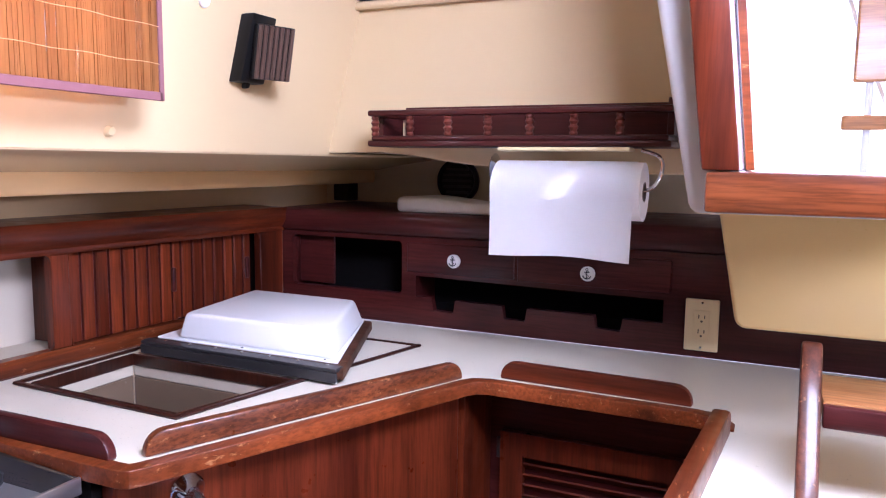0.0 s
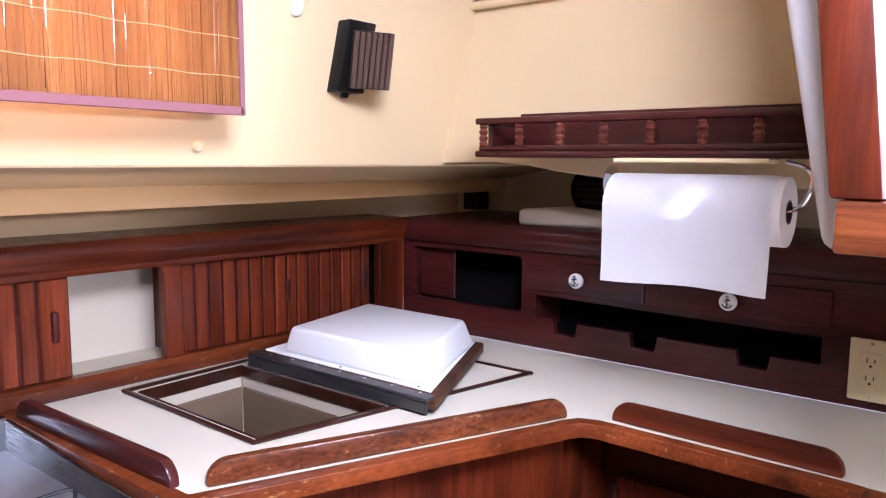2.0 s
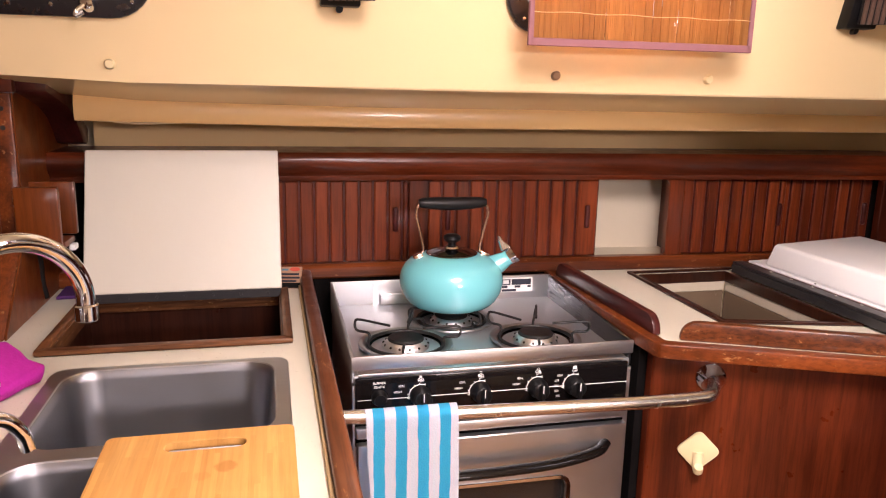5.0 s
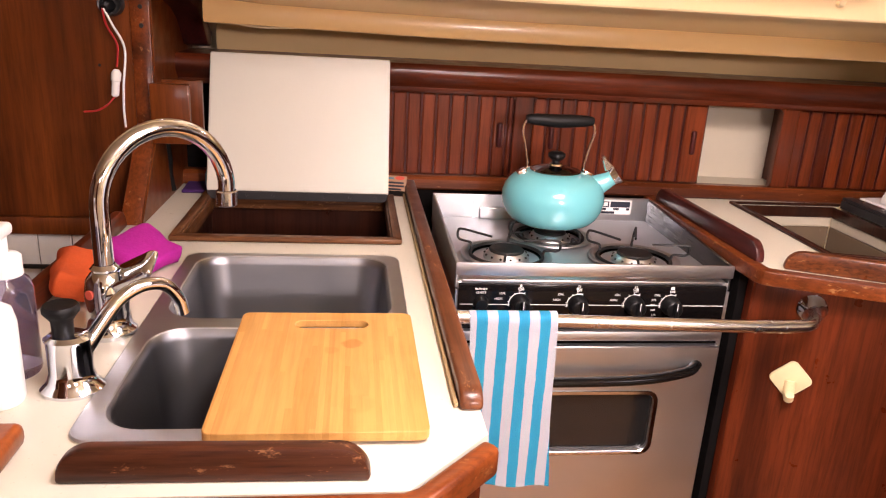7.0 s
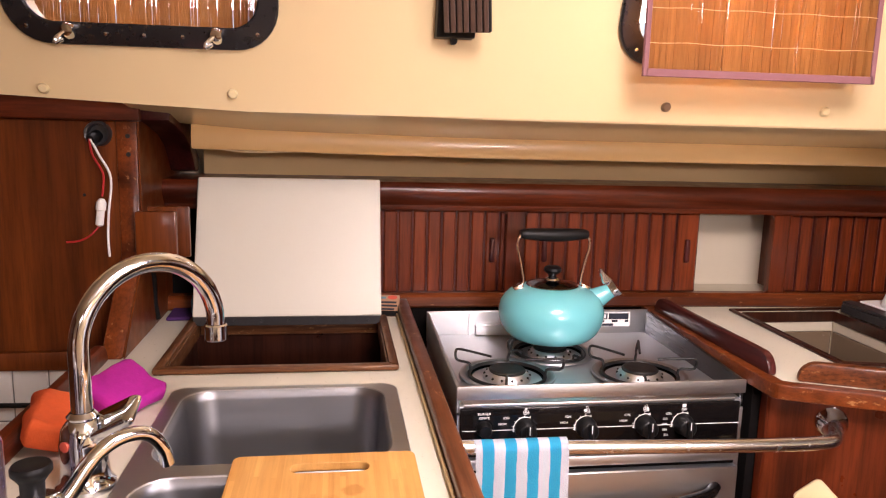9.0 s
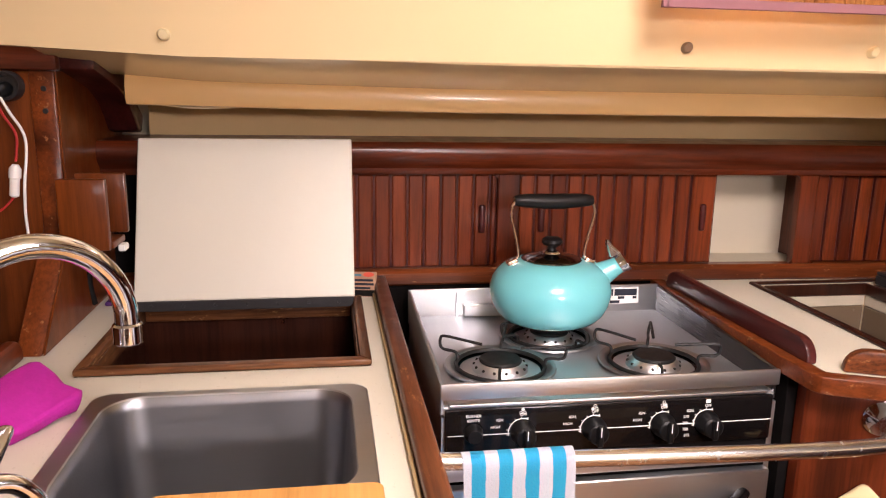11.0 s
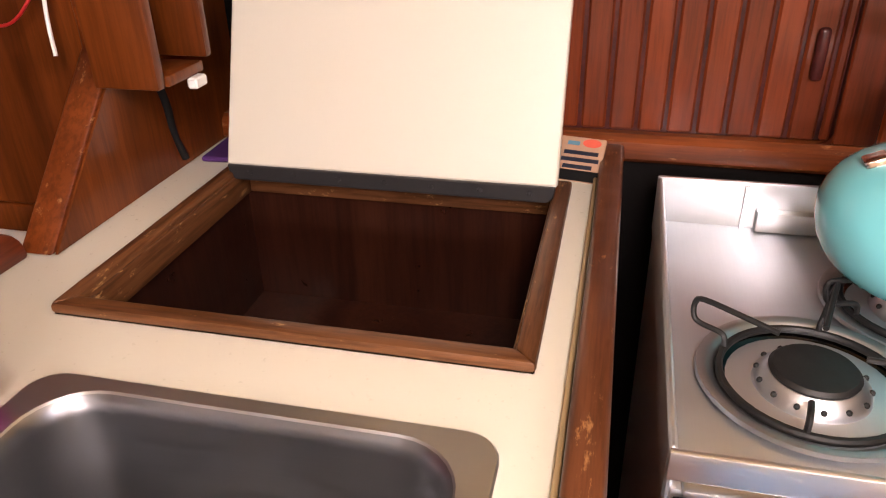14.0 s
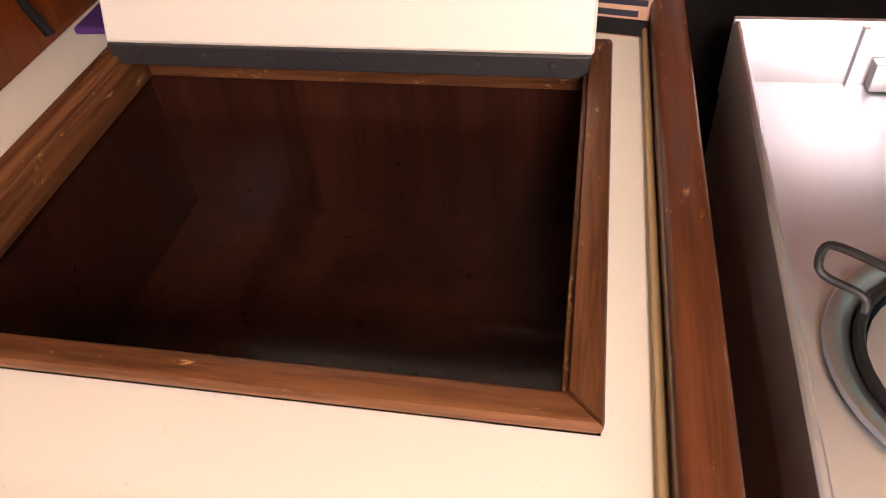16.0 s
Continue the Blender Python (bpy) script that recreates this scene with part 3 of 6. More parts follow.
def wall_lamp(y, label):
    th = thing("wall_lamp", (wall_x(y, 1.47), y, 1.467), label, "wall lamp", "louvred wall lamps")
    part("base", on_wall(box(0.0, 0.030, y - 0.036, y + 0.030, 1.476, 1.598, 0.003)), black_rub, th, "black plastic base", True)
    cover = Matrix.Translation((wall_x(y, 1.53) + 0.034, y - 0.026, 1.532)) @ Euler((0, radians(14), radians(-22))).to_matrix().to_4x4()
    b = box(0.0, 0.012, 0.0, 0.079, -0.050, 0.050, 0.002)
    bmesh.ops.transform(b, matrix=cover, verts=b.verts)
    lid = part("cover", b, black_rub, th, "dark louvred cover")
    for i in range(7):
        b = box(0.012, 0.0165, 0.0015 + i * 0.011, 0.0100 + i * 0.011, -0.049, 0.049, 0.0015, 1)
        bmesh.ops.transform(b, matrix=cover, verts=b.verts)
        part("louvre", b, smoke, lid, "brown louvre")
    part("knob", on_wall(lathe([(0, 0.02), (0.006, 0.02), (0.006, 0.01), (0, 0.01)], (0.0, y - 0.004, 1.472), 12, (1, 0, 0))), black_rub, th)


wall_lamp(1.272, "dark brown louvred lamp on the cabin side")
wall_lamp(0.275, "dark brown louvred lamp between the portlights")

# white hook high on the side
hk = thing("coat_hook", (wall_x(1.14, 1.59), 1.14, 1.59), "white plastic hook with a metal ring, on the cabin side", "hook")
part("plate", on_wall(prism(rounded(1.128, 1.152, 1.59, 1.66, 0.011), 0.0, 0.007, 0, 0.002, 1)), white_pl, hk)
part("ring", on_wall(tube([(0.012, 1.15 + 0.012 * math.cos(a), 1.632 + 0.012 * math.sin(a)) for a in steps(0, 6.2, 16)], 0.0018, 8)), chrome, hk, "", True)

# ledge under the side deck and tan fascia


def sheer(y):
    return (side(y), 0.014 * max(0.0, 0.35 - y) + 0.06 * max(0.0, -0.08 - y))


def sheer_x(y):
    return (side(y) - 0.02 * max(0.0, y - 1.0), 0.014 * max(0.0, 0.35 - y))


YS = steps(-0.30, 2.22, 24)
solo("side_deck_ledge", sweep([(0.0, 1.348), (-0.004, 1.342), (-0.03, 1.335), (-0.12, 1.322), (-0.212, 1.304), (-0.56, 1.304), (-0.56, 1.36), (-0.05, 1.36)], YS, sheer), gelcoat, "cream moulded underside of the side deck", "ledge", kind="structure", smooth=True)
solo("trim_fascia", sweep([(-0.209, 1.3125), (-0.206, 1.3035), (-0.203, 1.295), (-0.203, 1.272), (-0.208, 1.264), (-0.235, 1.262), (-0.235, 1.3125)], steps(-0.214, 2.22, 24), sheer_x), fascia_mat, "tan vinyl covered edge strip under the side deck", "trim", kind="structure", smooth=True)
solo("wall_hull_lining", sweep([(-0.13, 0.95), (-0.13, 1.303), (-0.15, 1.303), (-0.15, 0.95)], steps(-0.23, 2.22, 24), lambda y: (hull(min(y, 1.8)), 0)), hull_cloth, "beige woven lining on the hull side", "wall", kind="structure")
solo("cable", tube(smooth_path([(side(y) - 0.238, y, 1.270 + dz) for y, dz in ((-0.21, 0.006), (-0.16, 0.001), (-0.1, -0.004), (0.0, 0.0), (0.1, 0.004))], 6), 0.0022, 8), liner, "thin pale cable tucked under the fascia", "cable", smooth=True)

# upper end wall, with the flare at its foot
foot = [(-1.16, 1.348), (-1.08, 1.349), (-0.96, 1.352), (-0.88, 1.345), (-0.80, 1.333), (-0.70, 1.322), (-0.58, 1.314), (-0.25, 1.312)]
solo("wall_end_upper", prism([*foot, (-0.25, 2.0), (-1.16, 2.0)], 1.61, 1.66, 1, 0.006, 2), gelcoat, "glossy cream gelcoat end wall of the cabin", "wall", kind="structure", smooth=True)
solo("underside_aft", box(-1.45, -0.20, 1.655, 2.25, 1.352, 1.39), liner, "cream underside of the bridge deck", "ceiling", kind="structure")
solo("bridge_deck", box(-0.199, 0.62, 1.605, 2.31, 1.285, 1.316), white_gel, "white bridge deck beyond the companionway", "deck", kind="structure")
solo("wall_recess", box(-1.62, -0.20, 2.20, 2.26, 0.9, 1.39), liner, "cream back wall of the recess over the lockers", "wall", kind="structure")
solo("recess_block", box(-1.435, -1.375, 2.14, 2.195, 1.205, 1.262, 0.004), black_rub, "black block in the corner of the recess", "bracket")
# added wall out of view, stops light leaking in behind the bulkhead
solo("wall_recess_side", box(0.56, 0.62, 1.79, 2.2, 0.9, 1.284), liner, "unseen cream end wall added to keep light out of the recess", "wall", kind="structure")
vent = thing("air_vent", (-1.02, 2.196, 1.21), "dark round louvred air vent on the recess wall", "vent")
part("ring", lathe([(0.068, 0), (0.068, 0.012), (0.058, 0.016), (0.052, 0.006), (0, 0.004)], (-1.02, 2.199, 1.275), 32, (0, -1, 0)), black_rub, vent, "", True)
for i in range(5):
    z = 1.24 + i * 0.0175
    w = math.sqrt(max(0.05 ** 2 - (z - 1.275) ** 2, 1e-4))
    part("slat", box(-1.02 - w, -1.02 + w, 2.182, 2.194, z - 0.003, z + 0.004, 0.001, 1), hinge_mat, vent)
b = box(-1.03, -0.74, 1.815, 1.96, 1.2025, 1.236, 0.010, 3)
bmesh.ops.subdivide_edges(b, edges=[e for e in b.edges if e.calc_length() > 0.08], cuts=8, use_grid_fill=True)
for v in b.verts:
    if v.co.z > 1.22:
        v.co.z += 0.006 * math.sin(v.co.x * 19 + 1) + 0.003 * noise.noise(v.co * 30)
solo("folded_cloth", b, linen, "folded off-white cloth on the locker shelf", "cloth", smooth=True)

# ---- sliding-door locker along the hull ----
LY = steps(-0.29, 1.785, 30)


def hull0(y):
    return (hull(y), 0)


lk = thing("sliding_door_locker", (hull(0.6), 0.6, C), "dark red mahogany locker with tongued sliding doors, one bay open", "locker")
part("bottom_rail", sweep([(0.0, 0.9155), (0.010, 0.9155), (0.014, 0.920), (0.012, 0.940), (0.004, 0.948), (-0.02, 0.948), (-0.02, 0.9155)], LY, hull0), trim_y, lk, "worn mahogany sill", True)
part("top_rail", sweep([(-0.02, 1.140), (0.006, 1.140), (0.010, 1.146), (0.010, 1.152), (0.016, 1.158), (0.026, 1.170), (0.029, 1.184), (0.026, 1.196), (0.018, 1.204), (-0.13, 1.206), (-0.13, 1.195), (-0.02, 1.190)], LY, hull0), mahog_y, lk, "rounded glossy mahogany rail", True)
for y0, y1 in ((-0.215, -0.19), (0.462, 0.507), (1.113, 1.152), (1.70, 1.785)):
    part("stile", prism([(hull(y0) - 0.02, y0), (hull(y0) + 0.002, y0), (hull(y1) + 0.002, y1), (hull(y1) - 0.02, y1)], 0.948, 1.140, 2, 0.002, 1), mahog_z, lk)
part("back", sweep([(-0.128, 0.92), (-0.124, 0.92), (-0.124, 1.19), (-0.128, 1.19)], steps(0.80, 1.30, 8), hull0), lining, lk, "pale cream lining")
part("shelf", sweep([(-0.122, 0.930), (-0.021, 0.930), (-0.021, 0.944), (-0.122, 0.944)], steps(0.80, 1.30, 8), hull0), lining, lk, "pale cream lining")
part("partition", box(hull(1.13) - 0.124, hull(1.13) - 0.021, 1.160, 1.170, 0.946, 1.188), mahog_z, lk)


def fillet(y, z, sy, sz):
    """A curved corner block in the locker's door opening."""
    q = 0.016
    pts = [(y, z)] + [(y + sy * q * (1 - math.sin(a)), z + sz * q * (1 - math.cos(a))) for a in steps(0, math.pi / 2, 6)]
    part("corner_block", prism(pts, hull(y) - 0.003, hull(y) + 0.0015, 0), mahog_z, lk)


for y, sy in ((0.462, -1), (0.507, 1), (1.113, -1), (1.152, 1), (1.70, -1)):
    for z, sz in ((1.1402, -1), (0.948, 1)):
        fillet(y, z, sy, sz)



def locker_door(y0, y1, depth, pulls, pitch=0.0335, plank=0.0):
    """One sliding door of vertical slats with small recessed pulls."""
    d = part("door", prism([(hull(y0) - depth - 0.012, y0), (hull(y0) - depth - 0.006, y0), (hull(y1) - depth - 0.006, y1), (hull(y1) - depth - 0.012, y1)], 0.949, 1.139, 2), dark_wood, lk, "tongued sliding door")
    y = y0
    while y < y1 - 0.008:
        w = min(pitch, y1 - y)
        if plank and y1 - y < plank * 1.4:
            w = y1 - y
        x = hull(y + w / 2) - depth
        part("slat", box(x - 0.0065, x, y + 0.0022, y + w - 0.0022, 0.950, 1.138, 0.0028, 1), slat_wood, d)
        y += w
    for p in pulls:
        x = hull(p) - depth
        b = box(x, x + 0.010, p - 0.0065, p + 0.0065, 1.020, 1.078, 0.005, 3)
        part("pull", b, dark_wood, d, "small dark wooden finger pull", True)
    return d


locker_door(-0.19, 0.4615, 0.003, (0.430,))
locker_door(0.508, 0.933, 0.006, (0.555, 0.903), plank=0.045)
locker_door(1.154, 1.44, 0.010, (1.420,))
locker_door(1.425, 1.69, 0.020, (1.668,))
# black boxes put in for the shade inside the closed bays
part("dark_lining", box(hull(0.44) - 0.09, hull(0.44) - 0.036, -0.29, 0.50, 0.93, 1.18), shade_black, lk)
part("dark_lining", box(hull(1.4) - 0.10, hull(1.4) - 0.045, 1.32, 1.78, 0.93, 1.18), shade_black, lk)

# ---- drawer bulkhead behind the worktop ----
bp = thing("drawer_bulkhead", (-0.6, 1.80, C), "dark mahogany bulkhead with drawers, open niche and notched slot", "cabinet")
niche = rounded(-1.338, -0.997, 0.994, 1.130, 0.012, 3)
slot = [(-0.957, 1.043), (-0.957, 0.99), (-0.912, 0.989), (-0.905, 0.957), (-0.852, 0.955), (-0.847, 0.987), (-0.722, 0.985), (-0.717, 0.955), (-0.664, 0.953), (-0.659, 0.985),
        (-0.497, 0.985), (-0.492, 0.955), (-0.437, 0.953), (-0.432, 0.983), (-0.344, 0.983), (-0.344, 1.035)]
part("panel", plate([(-1.372, 0.9155), (0.62, 0.9155), (0.62, 1.142), (-1.372, 1.142)], [niche, slot], 1.787, 1.805, 1), dark_wood, bp)
part("top_rail", prism([(1.79, 1.142), (1.782, 1.144), (1.776, 1.150), (1.770, 1.165), (1.768, 1.185), (1.774, 1.197), (1.784, 1.202), (2.199, 1.202), (2.199, 1.19), (1.805, 1.185), (1.805, 1.142)], -1.39, 0.62, 0), dark_wood, bp, "rounded mahogany rail", True)
# back and floor blackened for the shade deep in niche and slot
part("niche_lining", plate([(-1.39, 0.90), (-0.30, 0.90), (-0.30, 1.189), (-1.39, 1.189)], [], 1.93, 1.935, 1), shade_black, bp)
part("niche_floor", box(-1.37, -0.34, 1.806, 1.93, 0.93, 0.952), shade_black, bp)
for x in (-1.345, -0.98, -0.34):
    part("divider", box(x, x + 0.01, 1.806, 1.93, 0.953, 1.185), dark_wood, bp)
part("niche_flap", box(-1.333, -1.22, 1.815, 1.823, 0.997, 1.127, 0.002, 1), dark_wood, bp)


def anchor_knob(x, z, drawer):
    k = part("knob", lathe([(0.006, 0), (0.006, 0.012), (0.0165, 0.014), (0.0172, 0.020), (0.015, 0.0235), (0, 0.0245)], (x, 1.783, z), 24, (0, -1, 0)), white_pl, drawer, "white china knob with a navy anchor", True)
    yy = 1.7565
    a = tube([(x, yy, z + 0.008), (x, yy, z - 0.010)], 0.0012, 6)
    tube([(x + 0.0025 * math.cos(q), yy, z + 0.0105 + 0.0025 * math.sin(q)) for q in steps(0, 6.3, 10)], 0.0009, 6, a)
    tube([(x - 0.006, yy, z + 0.0045), (x + 0.006, yy, z + 0.0045)], 0.0011, 6, a)
    tube([(x + 0.0095 * math.cos(q), yy, z - 0.001 + 0.0095 * math.sin(q)) for q in steps(3.4, 6.03, 10)], 0.0013, 6, a)
    tube(smooth_path([(x + 0.005, yy, z + 0.008), (x - 0.004, yy, z + 0.001), (x + 0.004, yy, z - 0.004), (x - 0.003, yy, z - 0.009)], 5), 0.0006, 6, a)
    return k, a


for x0, x1, z0, z1, kx, kz in ((-0.980, -0.692, 1.053, 1.128, -0.842, 1.090), (-0.684, -0.330, 1.051, 1.124, -0.510, 1.084)):
    d = part("drawer", box(x0, x1, 1.781, 1.7866, z0, z1, 0.002, 1), dark_wood, bp, "dark mahogany drawer front")
    k, a = anchor_knob(kx, kz, d)
    part("anchor", a, ink, d)

out = thing("power_outlet", (-0.262, 1.783, 0.930), "ivory duplex wall outlet on the bulkhead", "outlet")
plate_ob = part("plate", box(-0.297, -0.227, 1.7805, 1.7865, 0.931, 1.045, 0.003), ivory, out, "", True)
part("receptacle", box(-0.279, -0.245, 1.7775, 1.7805, 0.955, 1.021, 0.001, 1), ivory, out)
for z in (1.004, 0.972):
    for x, h in ((-0.268, 0.009), (-0.256, 0.007)):
        part("slot", box(x - 0.001, x + 0.001, 1.7768, 1.7778, z - h / 2 + 0.003, z + h / 2 + 0.003), ink, plate_ob)
    part("slot", lathe([(0.0024, 0), (0.0024, 0.001), (0, 0.001)], (-0.262, 1.7778, z - 0.007), 10, (0, -1, 0)), ink, plate_ob)
for z in (1.037, 0.939):
    part("screw", lathe([(0.003, 0), (0.002, 0.001), (0, 0.0012)], (-0.262, 1.7805, z), 10, (0, -1, 0)), chrome, plate_ob)

# ---- companionway ----
cw = prism([(-0.224, 1.272), (0.46, 1.272), (0.53, 1.96), (0.42, 1.96), (0.38, 1.322), (-0.168, 1.322), (-0.236, 1.96), (-0.360, 1.96)], 1.085, 1.60, 1)
solo("wall_companionway", bevelled(cw, 0.012, 3), white_gel, "white moulded surround of the companionway", "wall", kind="structure", smooth=True)
fr = thing("companionway_frame", (0.1, 1.06, 1.27), "varnished red-brown timber frame round the companionway", "door frame", kind="structure")
part("bottom_rail", box(-0.199, 0.42, 0.996, 1.084, 1.279, 1.3245, 0.004), frame_rail_x, fr, "", True)
part("stile", prism([(-0.204, 1.3255), (-0.163, 1.3255), (-0.230, 1.94), (-0.277, 1.94)], 0.996, 1.084, 1, 0.004, 2), mahog_z, fr, "", True)
part("stile", prism([(0.375, 1.3255), (0.413, 1.3255), (0.48, 1.94), (0.433, 1.94)], 0.996, 1.084, 1, 0.004, 2), mahog_z, fr, "", True)
part("inner_stop", prism([(-0.1615, 1.326), (-0.152, 1.326), (-0.214, 1.94), (-0.2245, 1.94)], 1.090, 1.30, 1), trim_x, fr)
solo("engine_box", bevelled(prism([(-0.232, 1.258), (-0.190, 1.030), (-0.178, 1.018), (0.62, 1.018), (0.62, 1.258)], 1.64, 1.786, 1), 0.010, 3), bounce_lit_cream, "cream moulded box below the companionway", "engine box", smooth=True)

ld = thing("companionway_ladder", (0.12, 1.1, C), "worn timber ladder with a pale tread beside the worktop", "ladder")
LM = Matrix.Translation((-0.075, 1.0, 0.917)) @ Euler((radians(-38), 0, 0)).to_matrix().to_4x4()
for dx in (0.0, 0.40):
    b = prism(rounded(-0.016, 0.016, 0.0, 0.245, 0.015, 5), dx - 0.012, dx + 0.012, 0, 0.004, 2)
    bmesh.ops.transform(b, matrix=LM, verts=b.verts)
    part("stile", b, brown_y, ld, "worn varnished ladder side", True)
part("tread", box(-0.061, 0.311, 1.10, 1.23, 1.030, 1.052, 0.003), teak, ld, "pale worn wooden tread", True)
part("nosing", box(-0.061, 0.311, 1.085, 1.099, 1.022, 1.050, 0.003), dark_wood, ld, "dark edge strip", True)

# outside, seen through the companionway
solo("cockpit_floor", box(-1.6, 1.8, 2.32, 4.6, 1.25, 1.31), white_gel, "sunlit white cockpit floor", "cockpit", kind="structure")
solo("cockpit_bench", box(-1.4, -0.30, 2.33, 4.2, 1.311, 1.50, 0.03, 3), white_gel, "white moulded cockpit seat", "cockpit seat")
ct = thing("cockpit_table", (0.22, 2.41, 1.311), "varnished orange teak folding table in the cockpit", "table")
part("leaf", box(0.033, 0.42, 2.40, 2.425, 1.556, 1.95, 0.006), teak, ct)
part("rail", box(0.012, 0.42, 2.395, 2.42, 1.430, 1.470, 0.006), teak, ct)
for x in (0.075, 0.36):
    part("leg", tube([(x, 2.432, 1.3105), (x, 2.432, 1.60)], 0.010, 10), white_gel, ct)
solo("mooring_line", tube(smooth_path([(-0.02, 2.6, 1.95), (0.06, 2.6, 1.7), (0.14, 2.55, 1.48), (0.2, 2.5, 1.318)], 6), 0.006, 8), linen, "slack white rope hanging in the cockpit", "rope", smooth=True)
solo("winch_handle", tube(smooth_path([(-0.36, 2.5, 1.505), (-0.33, 2.55, 1.56), (-0.28, 2.6, 1.70)], 5), 0.012, 8), black_rub, "black winch handle standing on the seat", "winch handle", smooth=True)
solo("backdrop_ground", box(-60, 60, -60, 60, -1.2, -1.1), ground_mat, "pale boatyard ground", "ground", kind="structure")

# ---- spindle shelf, paper towel ----
sh = thing("spindle_shelf", (-0.61, 1.54, 1.362), "dark mahogany gallery shelf with turned spindles", "shelf")
part("bottom_board", box(-0.912, -0.300, 1.468, 1.609, 1.362, 1.374, 0.004), dark_wood, sh, "", True)
part("bottom_moulding", box(-0.906, -0.306, 1.474, 1.606, 1.374, 1.384, 0.003), dark_wood, sh, "", True)
part("top_rail", box(-0.912, -0.300, 1.468, 1.490, 1.424, 1.436, 0.004), dark_wood, sh, "", True)
part("end_rail", box(-0.912, -0.890, 1.4905, 1.609, 1.424, 1.436, 0.003), dark_wood, sh, "", True)
part("back_board", box(-0.89, -0.300, 1.597, 1.609, 1.384, 1.450, 0.002), dark_wood, sh)
part("end_board", box(-0.906, -0.894, 1.505, 1.5965, 1.3845, 1.4235, 0.002), dark_wood, sh)
part("end_board", box(-0.312, -0.300, 1.4905, 1.597, 1.384, 1.450, 0.002), dark_wood, sh)
prof = [(0.007, 0), (0.0085, 0.004), (0.006, 0.008), (0.0095, 0.015), (0.0055, 0.020), (0.0095, 0.026), (0.006, 0.032), (0.0085, 0.036), (0.007, 0.040)]
for x in (-0.899, -0.818, -0.733, -0.648, -0.563, -0.478, -0.393):
    part("spindle", lathe(prof, (x, 1.480, 1.384), 14), lit_spindle_wood, sh, "turned red-brown spindle", True)

TX0, TX1, TYC, TZC, TR = -0.622, -0.346, 1.485, 1.282, 0.053
tw = thing("paper_towel_roll", (-0.49, TYC, 1.15), "white paper towel roll with a sheet hanging down", "paper towel")
part("roll", lathe([(0.019, 0), (TR, 0), (TR, TX1 - TX0), (0.019, TX1 - TX0), (0.019, 0)], (TX0, TYC, TZC), 40, (1, 0, 0)), paper, tw, "", True)
part("core", lathe([(0.0185, -0.001), (0.0165, -0.001), (0.0165, TX1 - TX0 + 0.001), (0.0185, TX1 - TX0 + 0.001)], (TX0, TYC, TZC), 24, (1, 0, 0)), smoke, tw, "brown card core", True)
b = bmesh.new()
rows = []
for k in range(19):
    if k < 7:
        a = radians(90 + 15 * k)
        y, z = TYC + (TR + 0.0015) * math.cos(a), TZC + (TR + 0.0015) * math.sin(a)
    else:
        f = (k - 6) / 12
        y, z = TYC - TR - 0.0015 + 0.006 * math.sin(f * 3), TZC - f * 0.122
    rows.append([b.verts.new((x, y + 0.002 * math.sin(x * 40 + k * 0.4), z + (0.003 * math.sin(x * 23) if k == 18 else 0))) for x in steps(TX0 - 0.001, TX1 - 0.012, 16)])
for p, q in zip(rows, rows[1:]):
    for i in range(16):
        b.faces.new((p[i], p[i + 1], q[i + 1], q[i]))
bmesh.ops.solidify(b, geom=b.faces[:], thickness=0.001)
part("hanging_sheet", b, paper, tw, "", True)
ho = thing("towel_holder", (-0.49, TYC, 1.30), "chrome wire paper towel holder under the shelf", "towel holder")
part("mount", box(-0.62, -0.37, 1.46, 1.51, 1.354, 1.3615, 0.002, 1), ivory, ho)
for x, s in ((TX0 - 0.010, -1), (TX1 + 0.012, 1)):
    part("disc" if s < 0 else "arm", lathe([(0.0, 0.0), (0.030, 0.0), (0.032, 0.002), (0.0, 0.004)], (x - 0.002, TYC, 1.318), 28, (1, 0, 0)) if s < 0 else tube(smooth_path([(x - 0.02, TYC, 1.357), (x + 0.012, TYC, 1.345), (x + 0.018, TYC - 0.004, 1.32), (x + 0.004, TYC, 1.292), (x - 0.02, TYC, 1.282)], 6), 0.0035, 8), chrome, ho, "", True)

solo("trim_end_wall", box(-1.085, -0.30, 1.588, 1.6095, 1.668, 1.686, 0.008, 3), gelcoat, "rounded cream lip across the end wall", "trim", kind="structure", smooth=True)
solo("side_shelf", on_wall(box(0.0, 0.05, 1.31, 1.47, 1.690, 1.705, 0.003)), dark_wood, "dark timber ledge high on the cabin side", "shelf", smooth=True)
# dark panel high on the end wall
ip = thing("instrument_panel", (-0.85, 1.60, 1.69), "dark framed instrument panel on the end wall", "instrument panel")
part("frame", plate(rounded(-1.085, -0.36, 1.690, 1.90, 0.02, 4), [rounded(-1.06, -0.385, 1.715, 1.88, 0.01, 3)], 1.585, 1.609, 1), dark_wood, ip)
part("board", box(-1.062, -0.383, 1.598, 1.608, 1.713, 1.882), mahog_x, ip)
part("gauge", box(-1.045, -0.97, 1.590, 1.5975, 1.722, 1.80, 0.004), black_rub, ip)
part("gauge", box(-0.80, -0.66, 1.590, 1.5975, 1.722, 1.82, 0.004), black_rub, ip)

